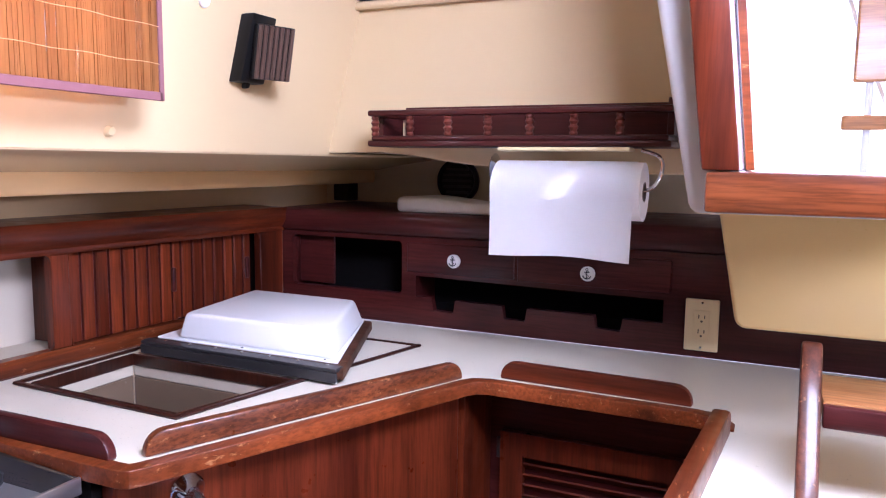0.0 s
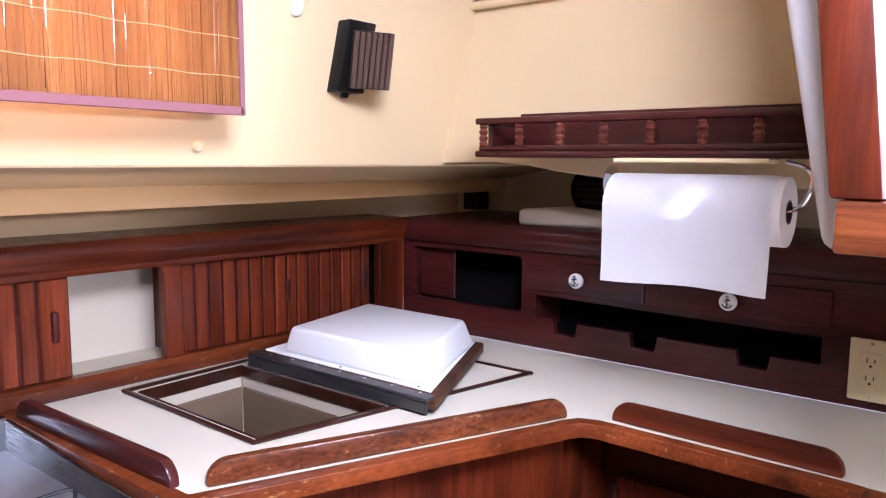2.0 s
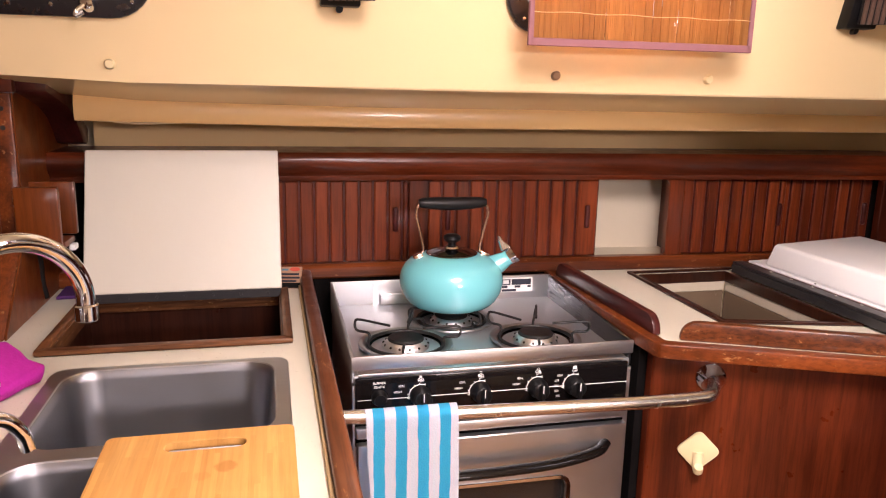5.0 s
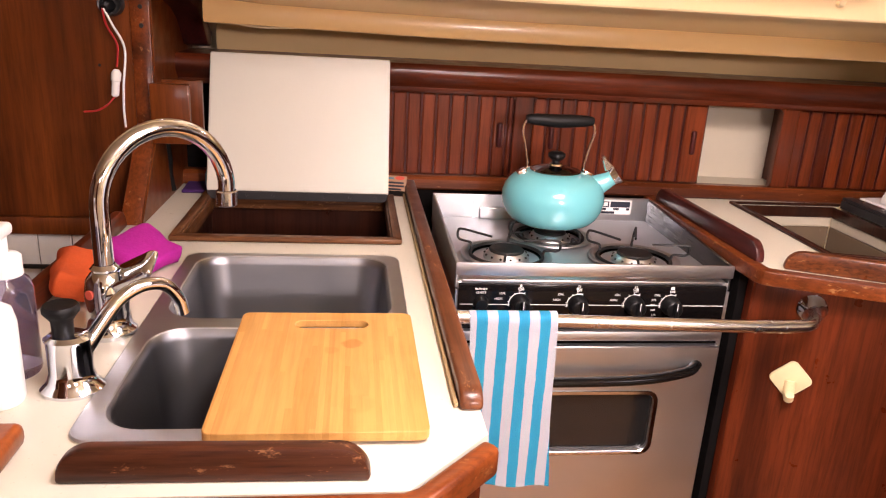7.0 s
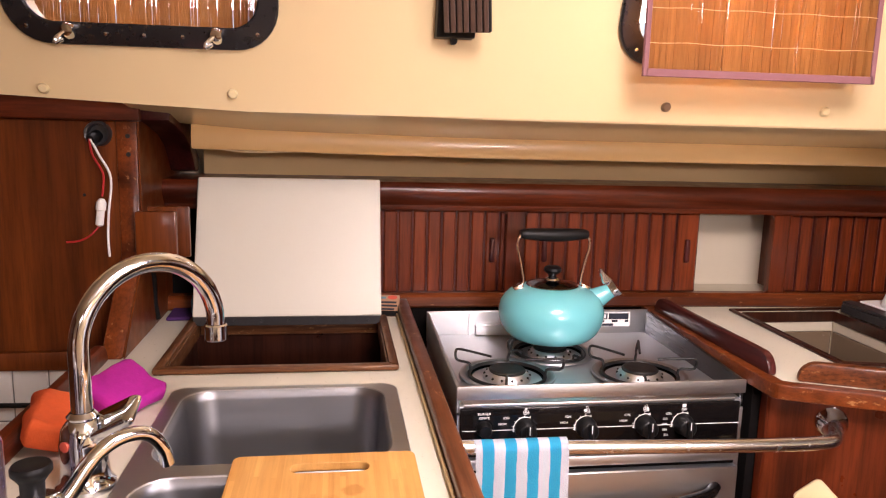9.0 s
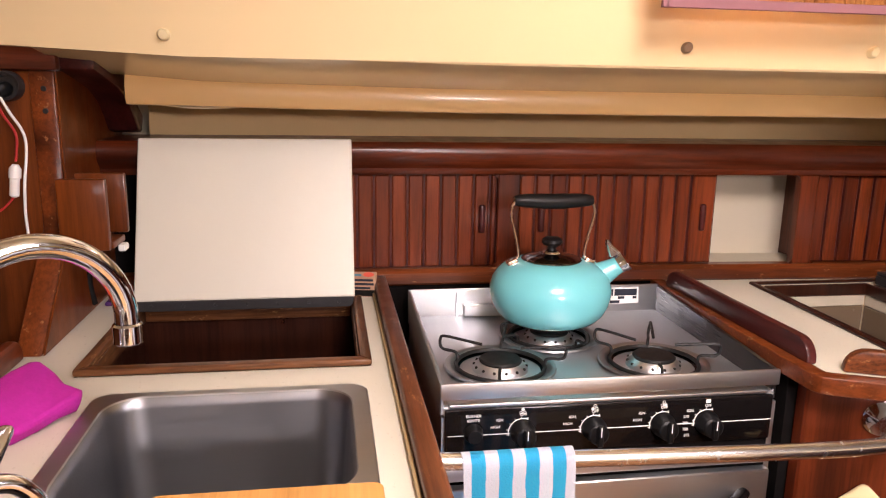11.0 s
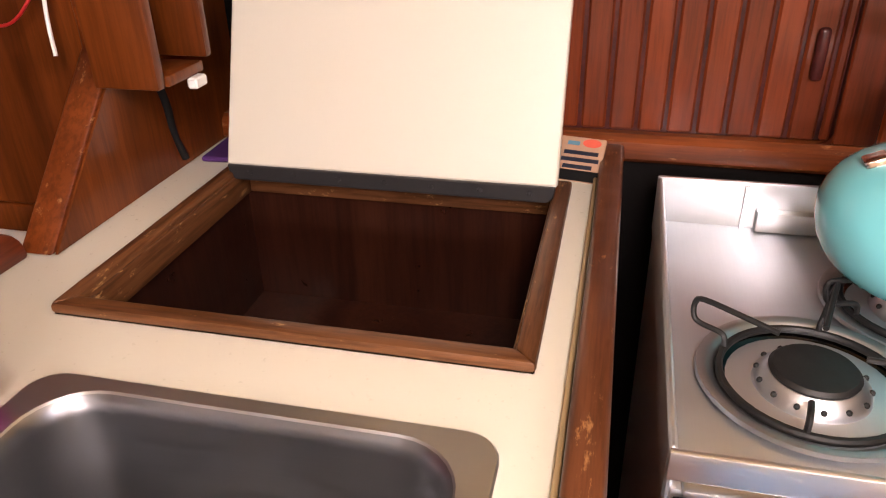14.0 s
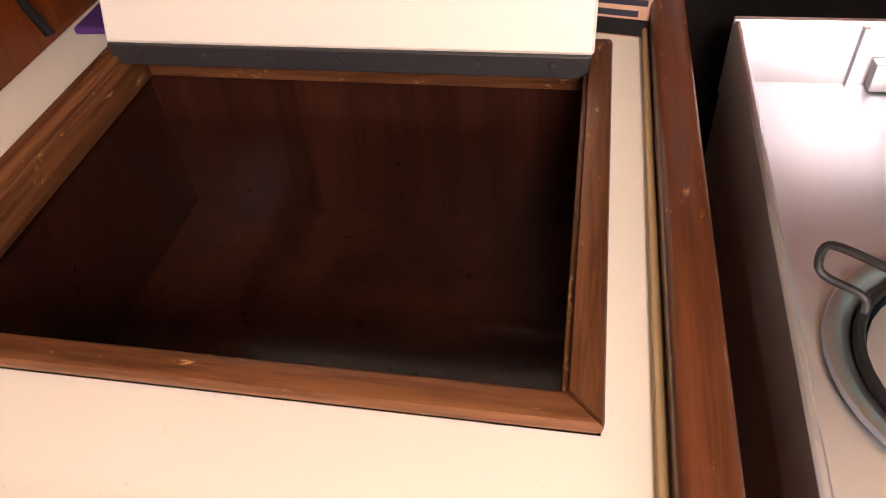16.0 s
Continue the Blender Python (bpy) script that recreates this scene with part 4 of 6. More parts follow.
# ---- worktop by the cold box ----
edge = [(-1.435, 0.800), (-1.2, 0.800), (-0.965, 0.800), (-0.900, 0.802), (-0.888, 0.808), (-0.880, 0.822), *[(-0.880 + 0.248 * f, 0.822 + 0.568 * f) for f in (0.3, 0.6, 0.93)], (-0.640, 1.374), (-0.628, 1.392), (-0.606, 1.400), (-0.235, 1.394), (-0.205, 1.388), (-0.190, 1.36), (-0.190, 1.335)]
HL, HF, HR, HB = (-1.385, 0.992), (-0.979, 0.985), (-0.842, 1.592), (-1.385, 1.592)
hy = 1.262
hx = HF[0] + (HR[0] - HF[0]) * (hy - HF[1]) / (HR[1] - HF[1])
hole = [(-1.362, 1.012), (-0.998, 1.006), (hx - 0.024, hy - 0.012), (-1.362, hy - 0.012)]
worktop = plate([(-1.445, 0.802), *edge[1:], (-0.205, 0.95), (0.62, 0.95), (0.62, 1.786), (-1.372, 1.786), (-1.405, 1.3)], [hole], 0.8945, C)
wt = thing("worktop", (-0.8, 1.3, 0.88), "white laminate worktop with mahogany edging round the cold box", "worktop", "galley worktops")
part("top", worktop, laminate, wt)
part("edging", strip(edge, -0.023, 0.003, 0.893, 0.9185, 0.006, 3), trim_y, wt, "worn varnished mahogany edging", True)
rl = thing("worktop_rail", (-0.19, 1.15, 0.88), "varnished mahogany rail beside the footwell", "worktop edging")
b = prism(rounded(0.0, 0.39, 0.875, 0.952, 0.010, 4), -0.014, 0.014, 0, 0.005, 2)
bmesh.ops.transform(b, matrix=Matrix.Translation((-0.213, 0.945, 0)) @ Euler((0, 0, radians(-4))).to_matrix().to_4x4(), verts=b.verts)
part("rail", b, trim_y, rl, "", True)
fiddle((-1.385, 0.806), (-0.938, 0.818), 0.038, 0.017, dark_wood, "dark mahogany rail beside the cooker")
fiddle((-0.905, 0.853), (-0.660, 1.404), 0.036, 0.018, rail_y, "worn brown mahogany rail on the angled worktop edge")
fiddle((-0.597, 1.440), (-0.240, 1.428), 0.036, 0.018, mahog_x, "dark mahogany rail behind the footwell")

# hatch frame of the cold box
hf = thing("cold_box_hatch", (-1.1, 1.25, C), "timber framed cold box hatch with its white insulated lid opened over", "hatch")


def bar(a, b, w, z0, z1, material, parent, name, label="", inward=1):
    d = (Vector(b) - Vector(a)).normalized()
    n = Vector((-d.y, d.x)) * w * inward
    part(name, prism([a, b, (b[0] + n.x, b[1] + n.y), (a[0] + n.x, a[1] + n.y)], z0, z1, 2, 0.002, 1), material, parent, label)


bar(HL, HF, 0.011, C + 0.0005, C + 0.006, bin_wood, hf, "frame_rail")
bar(HF, HR, 0.011, C + 0.0005, C + 0.0062, bin_wood, hf, "frame_rail")
bar(HR, HB, 0.011, C + 0.0005, C + 0.006, bin_wood, hf, "frame_rail")
bar(HB, HL, 0.011, C + 0.0005, C + 0.0064, bin_wood, hf, "frame_rail")
for a, b in ((hole[0], hole[1]), (hole[1], hole[2]), (hole[2], hole[3]), (hole[3], hole[0])):
    bar(a, b, 0.004, 0.892, C + 0.003, bin_wood, hf, "rebate", "", 1)
part("fixed_lid", prism([(hx - 0.006, hy + 0.006), (HR[0] - 0.018, HR[1] - 0.016), (HB[0] + 0.016, HB[1] - 0.016), (HB[0] + 0.016, hy + 0.006)], C + 0.0005, C + 0.0045, 2), laminate, hf, "white laminate half of the lid")
# well in one dark tan, below a paler collar
cb = thing("cold_box", (-1.2, 1.13, 0.52), "deep dark tan cold box well below the hatch", "cold box")
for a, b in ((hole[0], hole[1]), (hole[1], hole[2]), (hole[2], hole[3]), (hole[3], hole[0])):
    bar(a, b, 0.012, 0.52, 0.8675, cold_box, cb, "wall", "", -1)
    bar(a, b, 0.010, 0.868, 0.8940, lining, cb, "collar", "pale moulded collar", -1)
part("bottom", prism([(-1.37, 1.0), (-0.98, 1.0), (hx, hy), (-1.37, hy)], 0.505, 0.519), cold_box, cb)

# the opened lid, lying on the fixed half
LT = Matrix.Translation((0, hy + 0.002, C + 0.0045)) @ Euler((radians(1.6), 0, 0)).to_matrix().to_4x4()


def lidded(bm):
    bmesh.ops.transform(bm, matrix=LT, verts=bm.verts)
    return bm


q = [(-1.345, 0.0), (-0.842, 0.0), (-0.985, 0.352), (-1.345, 0.352)]
ol = part("lid", lidded(prism(q, 0.004, 0.026, 2, 0.004, 2)), lid_frame, hf, "opened lid with a dark worn timber frame", True)
part("hinge", lidded(box(-1.340, -0.85, -0.012, 0.014, 0.022, 0.0285, 0.001, 1)), hinge_mat, ol, "dark metal piano hinge")
part("hinge", lidded(box(-1.340, -0.85, -0.014, -0.008, 0.002, 0.021, 0.001, 1)), hinge_mat, ol, "dark metal piano hinge")
for i in range(7):
    x = -1.29 + 0.068 * i
    part("screw", lidded(lathe([(0.0035, 0), (0.003, 0.0012), (0, 0.0016)], (x, 0.008, 0.0285), 10)), chrome, ol)
inner = [(-1.328, 0.022), (-0.868, 0.022), (-0.998, 0.336), (-1.328, 0.336)]
part("flange", lidded(prism(inner, 0.026, 0.031, 2, 0.002, 1)), pan_white, ol)
bot = [(-1.278, 0.030), (-0.880, 0.030), (-0.985, 0.316), (-1.300, 0.316)]
top = [(-1.262, 0.040), (-0.897, 0.040), (-1.003, 0.304), (-1.290, 0.304)]
b = bmesh.new()
lo = [b.verts.new((*p, 0.031)) for p in bot]
hi = [b.verts.new((*p, 0.086)) for p in top]
b.faces.new(lo[::-1])
b.faces.new(hi)
for i in range(4):
    b.faces.new((lo[i], lo[(i + 1) % 4], hi[(i + 1) % 4], hi[i]))
part("insulation_pan", lidded(bevelled(b, 0.009, 4)), pan_white, ol, "smooth white moulded pan", True)
for x, y in ((-0.90, 0.026), (-0.95, 0.20), (-1.10, 0.026), (-1.05, 0.327), (-1.315, 0.18)):
    part("screw", lidded(lathe([(0.003, 0), (0.002, 0.0012), (0, 0.0015)], (x, y, 0.031), 10)), hinge_mat, ol)

# cupboard fronts under the angled worktop
da, db = Vector((-0.925, 0.832)), Vector((-0.672, 1.416))
gc = thing("base_cabinet", (-0.9, 1.1, 0.0), "dark red mahogany base cabinet below the angled worktop", "cabinet")
part("front_panel", prism([(da.x - 0.006, da.y - 0.012), (da.x, da.y), (db.x, db.y), (db.x - 0.03, db.y + 0.02), (-0.957, 0.846), (-0.957, 0.82)], 0.0, 0.8940, 2, 0.003, 1), panel_wood, gc)
# timber side given black to stand for shade next to the cooker
part("side_panel", box(-1.45, -0.958, 0.8055, 0.83, 0.0, 0.8940), shade_black, gc, "inner side coloured black for the shade by the cooker")
fc = thing("louvred_cupboard", (-0.43, 1.57, 0.0), "mahogany cupboard with a louvred door in the footwell", "cupboard")
part("body", box(-0.69, -0.19, 1.575, 1.60, 0.0, 0.8940), dark_wood, fc)
part("side", box(-0.215, -0.19, 0.98, 1.574, 0.0, 0.8745), mahog_z, fc)
part("side", box(-0.69, -0.664, 1.425, 1.574, 0.0, 0.8940), mahog_z, fc)
dr = part("door", plate([(-0.635, 0.15), (-0.24, 0.15), (-0.24, 0.765), (-0.635, 0.765)], [[(-0.585, 0.20), (-0.29, 0.20), (-0.29, 0.715), (-0.585, 0.715)]], 1.556, 1.574, 1), panel_wood, fc, "framed louvred door")
for i in range(22):
    b = box(-0.586, -0.289, -0.009, 0.009, -0.002, 0.002)
    bmesh.ops.transform(b, matrix=Matrix.Translation((0, 1.564, 0.212 + i * 0.023)) @ Euler((radians(-45), 0, 0)).to_matrix().to_4x4(), verts=b.verts)
    part("louvre", b, mahog_x, dr)
part("hinge", box(-0.648, -0.637, 1.568, 1.575, 0.70, 0.745, 0.001, 1), hinge_mat, fc)

dn = (db - da).normalized()
nn = Vector((dn.y, -dn.x))


def on_panel(s, out, z):
    p = da + dn * s + nn * out
    return Vector((p.x, p.y, z))


hook = thing("towel_hook", on_panel(0.075, 0.0, 0.64), "cream diamond-shaped adhesive hook on the cupboard", "hook")
DM = Matrix.Translation(on_panel(0.078, 0.0, 0.706)) @ Matrix(((dn.x, nn.x, 0, 0), (dn.y, nn.y, 0, 0), (0, 0, 1, 0), (0, 0, 0, 1))) @ Euler((0, radians(45), 0)).to_matrix().to_4x4()
b = prism(rounded(-0.029, 0.029, -0.029, 0.029, 0.011, 5), 0.001, 0.008, 1, 0.003, 2)
bmesh.ops.transform(b, matrix=DM, verts=b.verts)
part("plate", b, ivory, hook, "", True)
b = tube(smooth_path([on_panel(0.078, 0.006, 0.704), on_panel(0.078, 0.010, 0.684), on_panel(0.078, 0.020, 0.674), on_panel(0.078, 0.026, 0.684)], 5), [0.010] * 6 + [0.009] * 6 + [0.008] * 4, 10)
part("prong", b, ivory, hook, "", True)

# ---- crash bar in front of the cooker, striped towel ----
gb = thing("crash_bar", (-0.84, 0.55, 0.80), "polished steel crash bar across the cooker", "grab bar")
bp_ = on_panel(0.088, 0.004, 0.848)
path = smooth_path([(-0.845, 0.243, 0.848), (-0.838, 0.35, 0.846), (-0.828, 0.60, 0.843), (-0.823, 0.74, 0.842), (-0.822, 0.83, 0.842), (-0.826, 0.872, 0.844), (bp_.x + 0.026, bp_.y - 0.012, 0.848), tuple(bp_)], 8)
part("bar", tube(path, 0.0112, 16), bar_steel, gb, "", True)
part("flange", lathe([(0.026, 0), (0.026, 0.004), (0.016, 0.012), (0.011, 0.022)], on_panel(0.088, 0.0, 0.848), 24, (nn.x, nn.y, 0)), chrome, gb, "", True)
part("flange", lathe([(0.026, 0), (0.026, 0.004), (0.014, 0.012)], (-0.845, 0.2365, 0.848), 24, (0, 1, 0)), chrome, gb, "", True)
for s, z in ((0.088 + 0.018, 0.848 + 0.010), (0.088 - 0.018, 0.848 + 0.010), (0.088, 0.848 - 0.020)):
    part("screw", lathe([(0.004, 0.004), (0.003, 0.0065), (0, 0.007)], on_panel(s, 0.0, z), 10, (nn.x, nn.y, 0)), steel_z, gb)

b = bmesh.new()
rows = []
for k in range(31):
    if k < 9:
        f = k / 8
        a = radians(-20 + 200 * f)
        x, z, fall = -0.838 - 0.0145 * math.cos(a), 0.846 + 0.0145 * math.sin(a), 0.0
    else:
        fall = (k - 8) / 22
        x, z = -0.8235 + 0.006 * fall, 0.846 - 0.303 * fall
    row = []
    for y in steps(0.2825, 0.4275, 20):
        w = 0.004 * fall * math.sin((y - 0.28) * 75 + fall * 1.5)
        row.append(b.verts.new((x + w, y + 0.010 * fall + 0.004 * fall * math.sin(fall * 5 + y * 20), z - (0.006 * (y - 0.2825) / 0.145 if k == 30 else 0))))
    rows.append(row)
for p, r_ in zip(rows, rows[1:]):
    for i in range(20):
        b.faces.new((p[i], p[i + 1], r_[i + 1], r_[i]))
bmesh.ops.solidify(b, geom=b.faces[:], thickness=0.003)
ob = solo("dish_towel", b, terry, "turquoise and white striped dish towel over the crash bar", "dish towel", smooth=True)

# ---- cooker ----
SY0, SY1, SXB, SXF = 0.275, 0.797, -1.400, -0.965
ST = 0.863
ck = thing("cooker", (-1.18, 0.535, 0.0), "stainless steel three-burner marine cooker with an oven", "cooker")
part("body", box(SXB, SXF - 0.002, SY0 + 0.002, SY1 - 0.002, 0.33, 0.847), steel_z, ck)
part("plinth", box(SXB, SXF - 0.03, SY0 + 0.03, SY1 - 0.03, 0.0, 0.33), shade_black, ck, "dark base")
part("hob", box(SXB + 0.004, SXF - 0.004, SY0 + 0.004, SY1 - 0.004, 0.848, ST, 0.003), steel_x, ck, "brushed steel hob plate", True)
part("back_panel", box(SXB, SXB + 0.006, SY0, SY1, 0.849, 0.918, 0.002), steel_y, ck, "", True)
# right panel gets the darkened steel, left the plain one
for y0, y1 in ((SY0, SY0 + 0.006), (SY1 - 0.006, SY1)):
    part("side_panel", prism([(SXB + 0.0065, 0.849), (SXF - 0.0065, 0.849), (SXF - 0.0065, 0.898), (SXB + 0.0065, 0.917)], y0, y1, 1, 0.002, 1), steel_x if y0 < 0.5 else shaded_side_steel, ck, "", True)
part("front_lip", box(SXF - 0.006, SXF, SY0, SY1, 0.874, 0.899, 0.002), steel_y, ck, "bright steel fiddle lip", True)
part("sill", box(SXF - 0.020, SXF + 0.002, SY0 + 0.012, SY1 - 0.02, 0.8615, 0.868, 0.002), steel_y, ck, "", True)
part("seat", box(SXB + 0.0065, SXB + 0.020, 0.385, 0.47, ST + 0.001, 0.888, 0.002), steel_y, ck, "folded steel bracket", True)
for y in (0.372, 0.667):
    part("upright", box(SXB + 0.0065, SXB + 0.013, y - 0.002, y + 0.002, ST, 0.915), steel_z, ck)
# rating plate on the back panel
rp = part("rating_plate", box(SXB + 0.0065, SXB + 0.0085, 0.672, 0.752, 0.879, 0.913), print_mat, ck, "white printed label")
part("print_bar", box(SXB + 0.0085, SXB + 0.0090, 0.700, 0.748, 0.896, 0.910), ink, rp)
part("print_bar", box(SXB + 0.0085, SXB + 0.0090, 0.675, 0.697, 0.896, 0.910), ink, rp)
part("print_mark", box(SXB + 0.0090, SXB + 0.0094, 0.679, 0.693, 0.899, 0.908), print_mat, rp)
for y0, y1 in ((0.675, 0.690), (0.708, 0.722), (0.740, 0.748)):
    part("print_bar", box(SXB + 0.0085, SXB + 0.0090, y0, y1, 0.889, 0.8945), ink, rp)
part("maker_mark", box(SXB + 0.0085, SXB + 0.0090, 0.676, 0.712, 0.8805, 0.886), ink, rp)
# control panel
pn = part("control_panel", box(SXF - 0.001, SXF + 0.006, SY0 + 0.006, SY1 - 0.012, 0.790, 0.8610, 0.002), black_gloss, ck, "glossy black control panel", True)
PX = SXF + 0.006
part("printed_line", box(PX, PX + 0.0003, 0.285, 0.785, 0.8215, 0.8228), print_mat, pn)


def knob(y, z, marks):
    k = part("knob", lathe([(0.0185, 0.0), (0.0185, 0.004), (0.0165, 0.008), (0.0155, 0.022), (0.013, 0.024), (0, 0.024)], (PX + 0.001, y, z), 28, (1, 0, 0)), black_rub, ck, "black control knob", True)
    part("grip", box(PX + 0.024, PX + 0.032, y - 0.0045, y + 0.0045, z - 0.016, z + 0.016, 0.002, 1), black_rub, k)
    part("pointer", box(PX + 0.032, PX + 0.0324, y - 0.0007, y + 0.0007, z + 0.001, z + 0.0155), print_mat, k)
    dial = tube([(PX + 0.0004, y + 0.0205 * math.cos(a), z + 0.0205 * math.sin(a)) for a in steps(radians(65), radians(195), 14)], 0.0008, 4)
    for a in (70, 95, 120, 145, 170, 190):
        a = radians(a)
        tube([(PX + 0.0004, y + 0.0205 * math.cos(a), z + 0.0205 * math.sin(a)), (PX + 0.0004, y + 0.0235 * math.cos(a), z + 0.0235 * math.sin(a))], 0.0006, 4, dial)
    part("dial_ring", dial, print_mat, pn)
    lettering("OFF", 0.006, on_x(PX + 0.0002, y + 0.001, z + 0.0265), print_mat, pn)
    for word, dy, dz in marks:
        lettering(word, 0.0058, on_x(PX + 0.0002, y + dy, z + dz), print_mat, pn)


HI = (("HIGH", -0.040, 0.009), ("IGN.", -0.033, 0.0195))
knob(0.394, 0.824, HI)
knob(0.502, 0.823, HI)
knob(0.609, 0.823, HI)
knob(0.679, 0.823, (("275", -0.033, 0.010), ("300", -0.034, 0.0), ("350", -0.033, -0.010), ("375", -0.030, -0.020), ("IGN.", -0.027, 0.0195)))
for y, on in ((0.394, 1), (0.502, 0), (0.609, 2)):
    for i, (dy, dz) in enumerate(((-0.0028, 0.0), (0.0, 0.0048), (0.0028, 0.0))):
        part("burner_mark", lathe([(0, 0), (0.0024, 0), (0.0024, 0.0003), (0, 0.0003)] if i == on else [(0.0017, 0), (0.0024, 0), (0.0024, 0.0003), (0.0017, 0.0003)], (PX, y + dy, 0.8537 + dz), 12, (1, 0, 0)), print_mat, pn)
part("oven_mark", box(PX, PX + 0.0003, 0.676, 0.683, 0.8535, 0.8595), print_mat, pn)
ig = part("igniter", lathe([(0.014, 0), (0.013, 0.008), (0.010, 0.012), (0.010, 0.016), (0, 0.016)], (PX, 0.322, 0.826), 20, (1, 0, 0)), black_rub, ck, "black igniter button", True)
lettering("BURNER", 0.006, on_x(PX + 0.0002, 0.322, 0.8515), print_mat, pn)
lettering("IGNITE", 0.006, on_x(PX + 0.0002, 0.322, 0.8445), print_mat, pn)
# oven door
part("vent_rail", box(SXF - 0.004, SXF + 0.012, SY0 + 0.006, SY1 - 0.012, 0.752, 0.772, 0.004), steel_y, ck, "bright folded rail", True)
# black strip painted in for the shade between panel and door
part("shadow_gap", box(SXF - 0.003, SXF, SY0 + 0.006, SY1 - 0.012, 0.735, 0.790), shade_black, ck)
dw = plate([(SY0 + 0.008, 0.37), (SY1 - 0.012, 0.37), (SY1 - 0.012, 0.744), (SY0 + 0.008, 0.744)], [rounded(0.385, 0.672, 0.520, 0.646, 0.02, 5)], SXF + 0.001, SXF + 0.018, 0)
od = part("oven_door", bevelled(dw, 0.002, 1), steel_y, ck, "brushed steel oven door", True)
part("window_trim", bevelled(plate(rounded(0.378, 0.679, 0.513, 0.653, 0.024, 5), [rounded(0.386, 0.671, 0.521, 0.645, 0.019, 5)], SXF + 0.0182, SXF + 0.0215, 0), 0.001, 1), chrome, od, "", True)
part("window_glass", prism(rounded(0.3845, 0.6725, 0.5195, 0.6465, 0.02, 5), SXF + 0.006, SXF + 0.009, 0), oven_glass, od, "dark oven glass")
hpts = smooth_path([(SXF + 0.016, 0.315, 0.690), (SXF + 0.034, 0.335, 0.686), (SXF + 0.042, 0.45, 0.684), (SXF + 0.043, 0.62, 0.688), (SXF + 0.036, 0.715, 0.700), (SXF + 0.016, 0.745, 0.708)], 8)
part("handle", tube(hpts, 0.0090, 12, None, 1.3), black_gloss, od, "dark curved oven handle", True)

# burners and grates


def grate_arm(c, ang, r0, r1, lift):
    """One bent wire: in over the flame, looped outside the dish, back down to the ring."""
    ca, sa = math.cos(ang), math.sin(ang)

    def at(r, z, q=0.0):
        return Vector((c[0] + ca * r - sa * q, c[1] + sa * r + ca * q, ST + z))
    return tube(smooth_path([at(r0, lift - 0.004), at(0.06, lift - 0.001), at(r1 - 0.008, lift + 0.002), at(r1, lift - 0.003), at(r1 - 0.001, lift - 0.015, 0.002), at(r1 - 0.008, lift - 0.020, 0.003), at(0.078, lift - 0.021, 0.004), at(0.0725, lift - 0.025, 0.005), at(0.0715, 0.004, 0.005)], 4), 0.0026, 8)


def burner(cx, cy, arms, label):
    th = part("burner", lathe([(0.091, 0.0015), (0.090, 0.005), (0.084, 0.0055), (0.080, 0.003), (0.072, -0.004), (0.060, -0.008), (0.035, -0.009), (0.0, -0.009)], (cx, cy, ST + 0.0035), 40), rim_steel, ck, label, True)
    part("drip_dish", lathe([(0.073, 0.0), (0.070, -0.0035), (0.058, -0.0065), (0.036, -0.0072), (0.0, -0.0072)], (cx, cy, ST + 0.0045), 36), dark_chrome, th, "steel drip dish coloured dark for its reflections", True)
    part("burner_ring", lathe([(0.0745, 0.0), (0.0750, 0.003), (0.0735, 0.0055), (0.0700, 0.0055), (0.0685, 0.003), (0.0690, 0.0)], (cx, cy, ST + 0.004), 40), iron, th, "black ring", True)
    part("burner_body", lathe([(0.046, -0.002), (0.044, 0.005), (0.035, 0.013), (0.031, 0.013)], (cx, cy, ST + 0.0005), 32), steel_z, th, "slotted steel burner", True)
    part("burner_cap", lathe([(0.034, 0.0), (0.035, 0.003), (0.032, 0.006), (0.0, 0.0075)], (cx, cy, ST + 0.013), 32), iron, th, "black burner cap", True)
    for i in range(14):
        a = 2 * math.pi * i / 14
        part("slot", ball((cx + 0.0425 * math.cos(a), cy + 0.0425 * math.sin(a), ST + 0.0072), 0.0026, None, 8), iron, th)
    for ang in arms:
        part("grate_arm", grate_arm((cx, cy), radians(ang), 0.032, 0.104, 0.041), iron, th, "black wire pan support", True)
    if len(arms) == 3:
        q = Vector((math.cos(radians(-14)), math.sin(radians(-14)), 0))
        o = Vector((cx, cy, ST))
        part("grate_hook", tube(smooth_path([o + q * 0.071 + Vector((0, 0, 0.006)), o + q * 0.068 + Vector((0, 0, 0.017)), o + q * 0.058 + Vector((0, 0, 0.020)), o + q * 0.046 + Vector((0, 0, 0.018))], 5), 0.0026, 8), iron, th, "", True)


burner(-1.105, 0.394, (-119, 75, 162), "left front burner in a bright steel dish")
burner(-1.093, 0.652, (-132, 74, 160), "right front burner in a bright steel dish")
burner(-1.240, 0.516, (20, 110, 200, 290), "rear burner in a bright steel dish")

# dark side fittings on the cooker's right edge
for i in range(4):
    x = -1.34 + 0.085 * i
    part("clip", box(x, x + 0.02, SY1 + 0.0005, SY1 + 0.006, 0.892, 0.906, 0.002, 1), chrome, ck)

# ---- kettle ----
kt = thing("kettle", (-1.243, 0.513, 0.904), "turquoise enamel whistling kettle on the rear burner", "kettle")
KC = (-1.243, 0.515, 0.898)
part("body", lathe([(0.0, 0.0), (0.060, 0.0), (0.073, 0.0025), (0.087, 0.009), (0.098, 0.021), (0.1055, 0.037), (0.1088, 0.054), (0.1085, 0.067), (0.104, 0.081), (0.096, 0.093), (0.084, 0.103), (0.068, 0.110), (0.056, 0.1128), (0.0, 0.113)], KC, 56), teal, kt, "glossy turquoise enamel body", True)
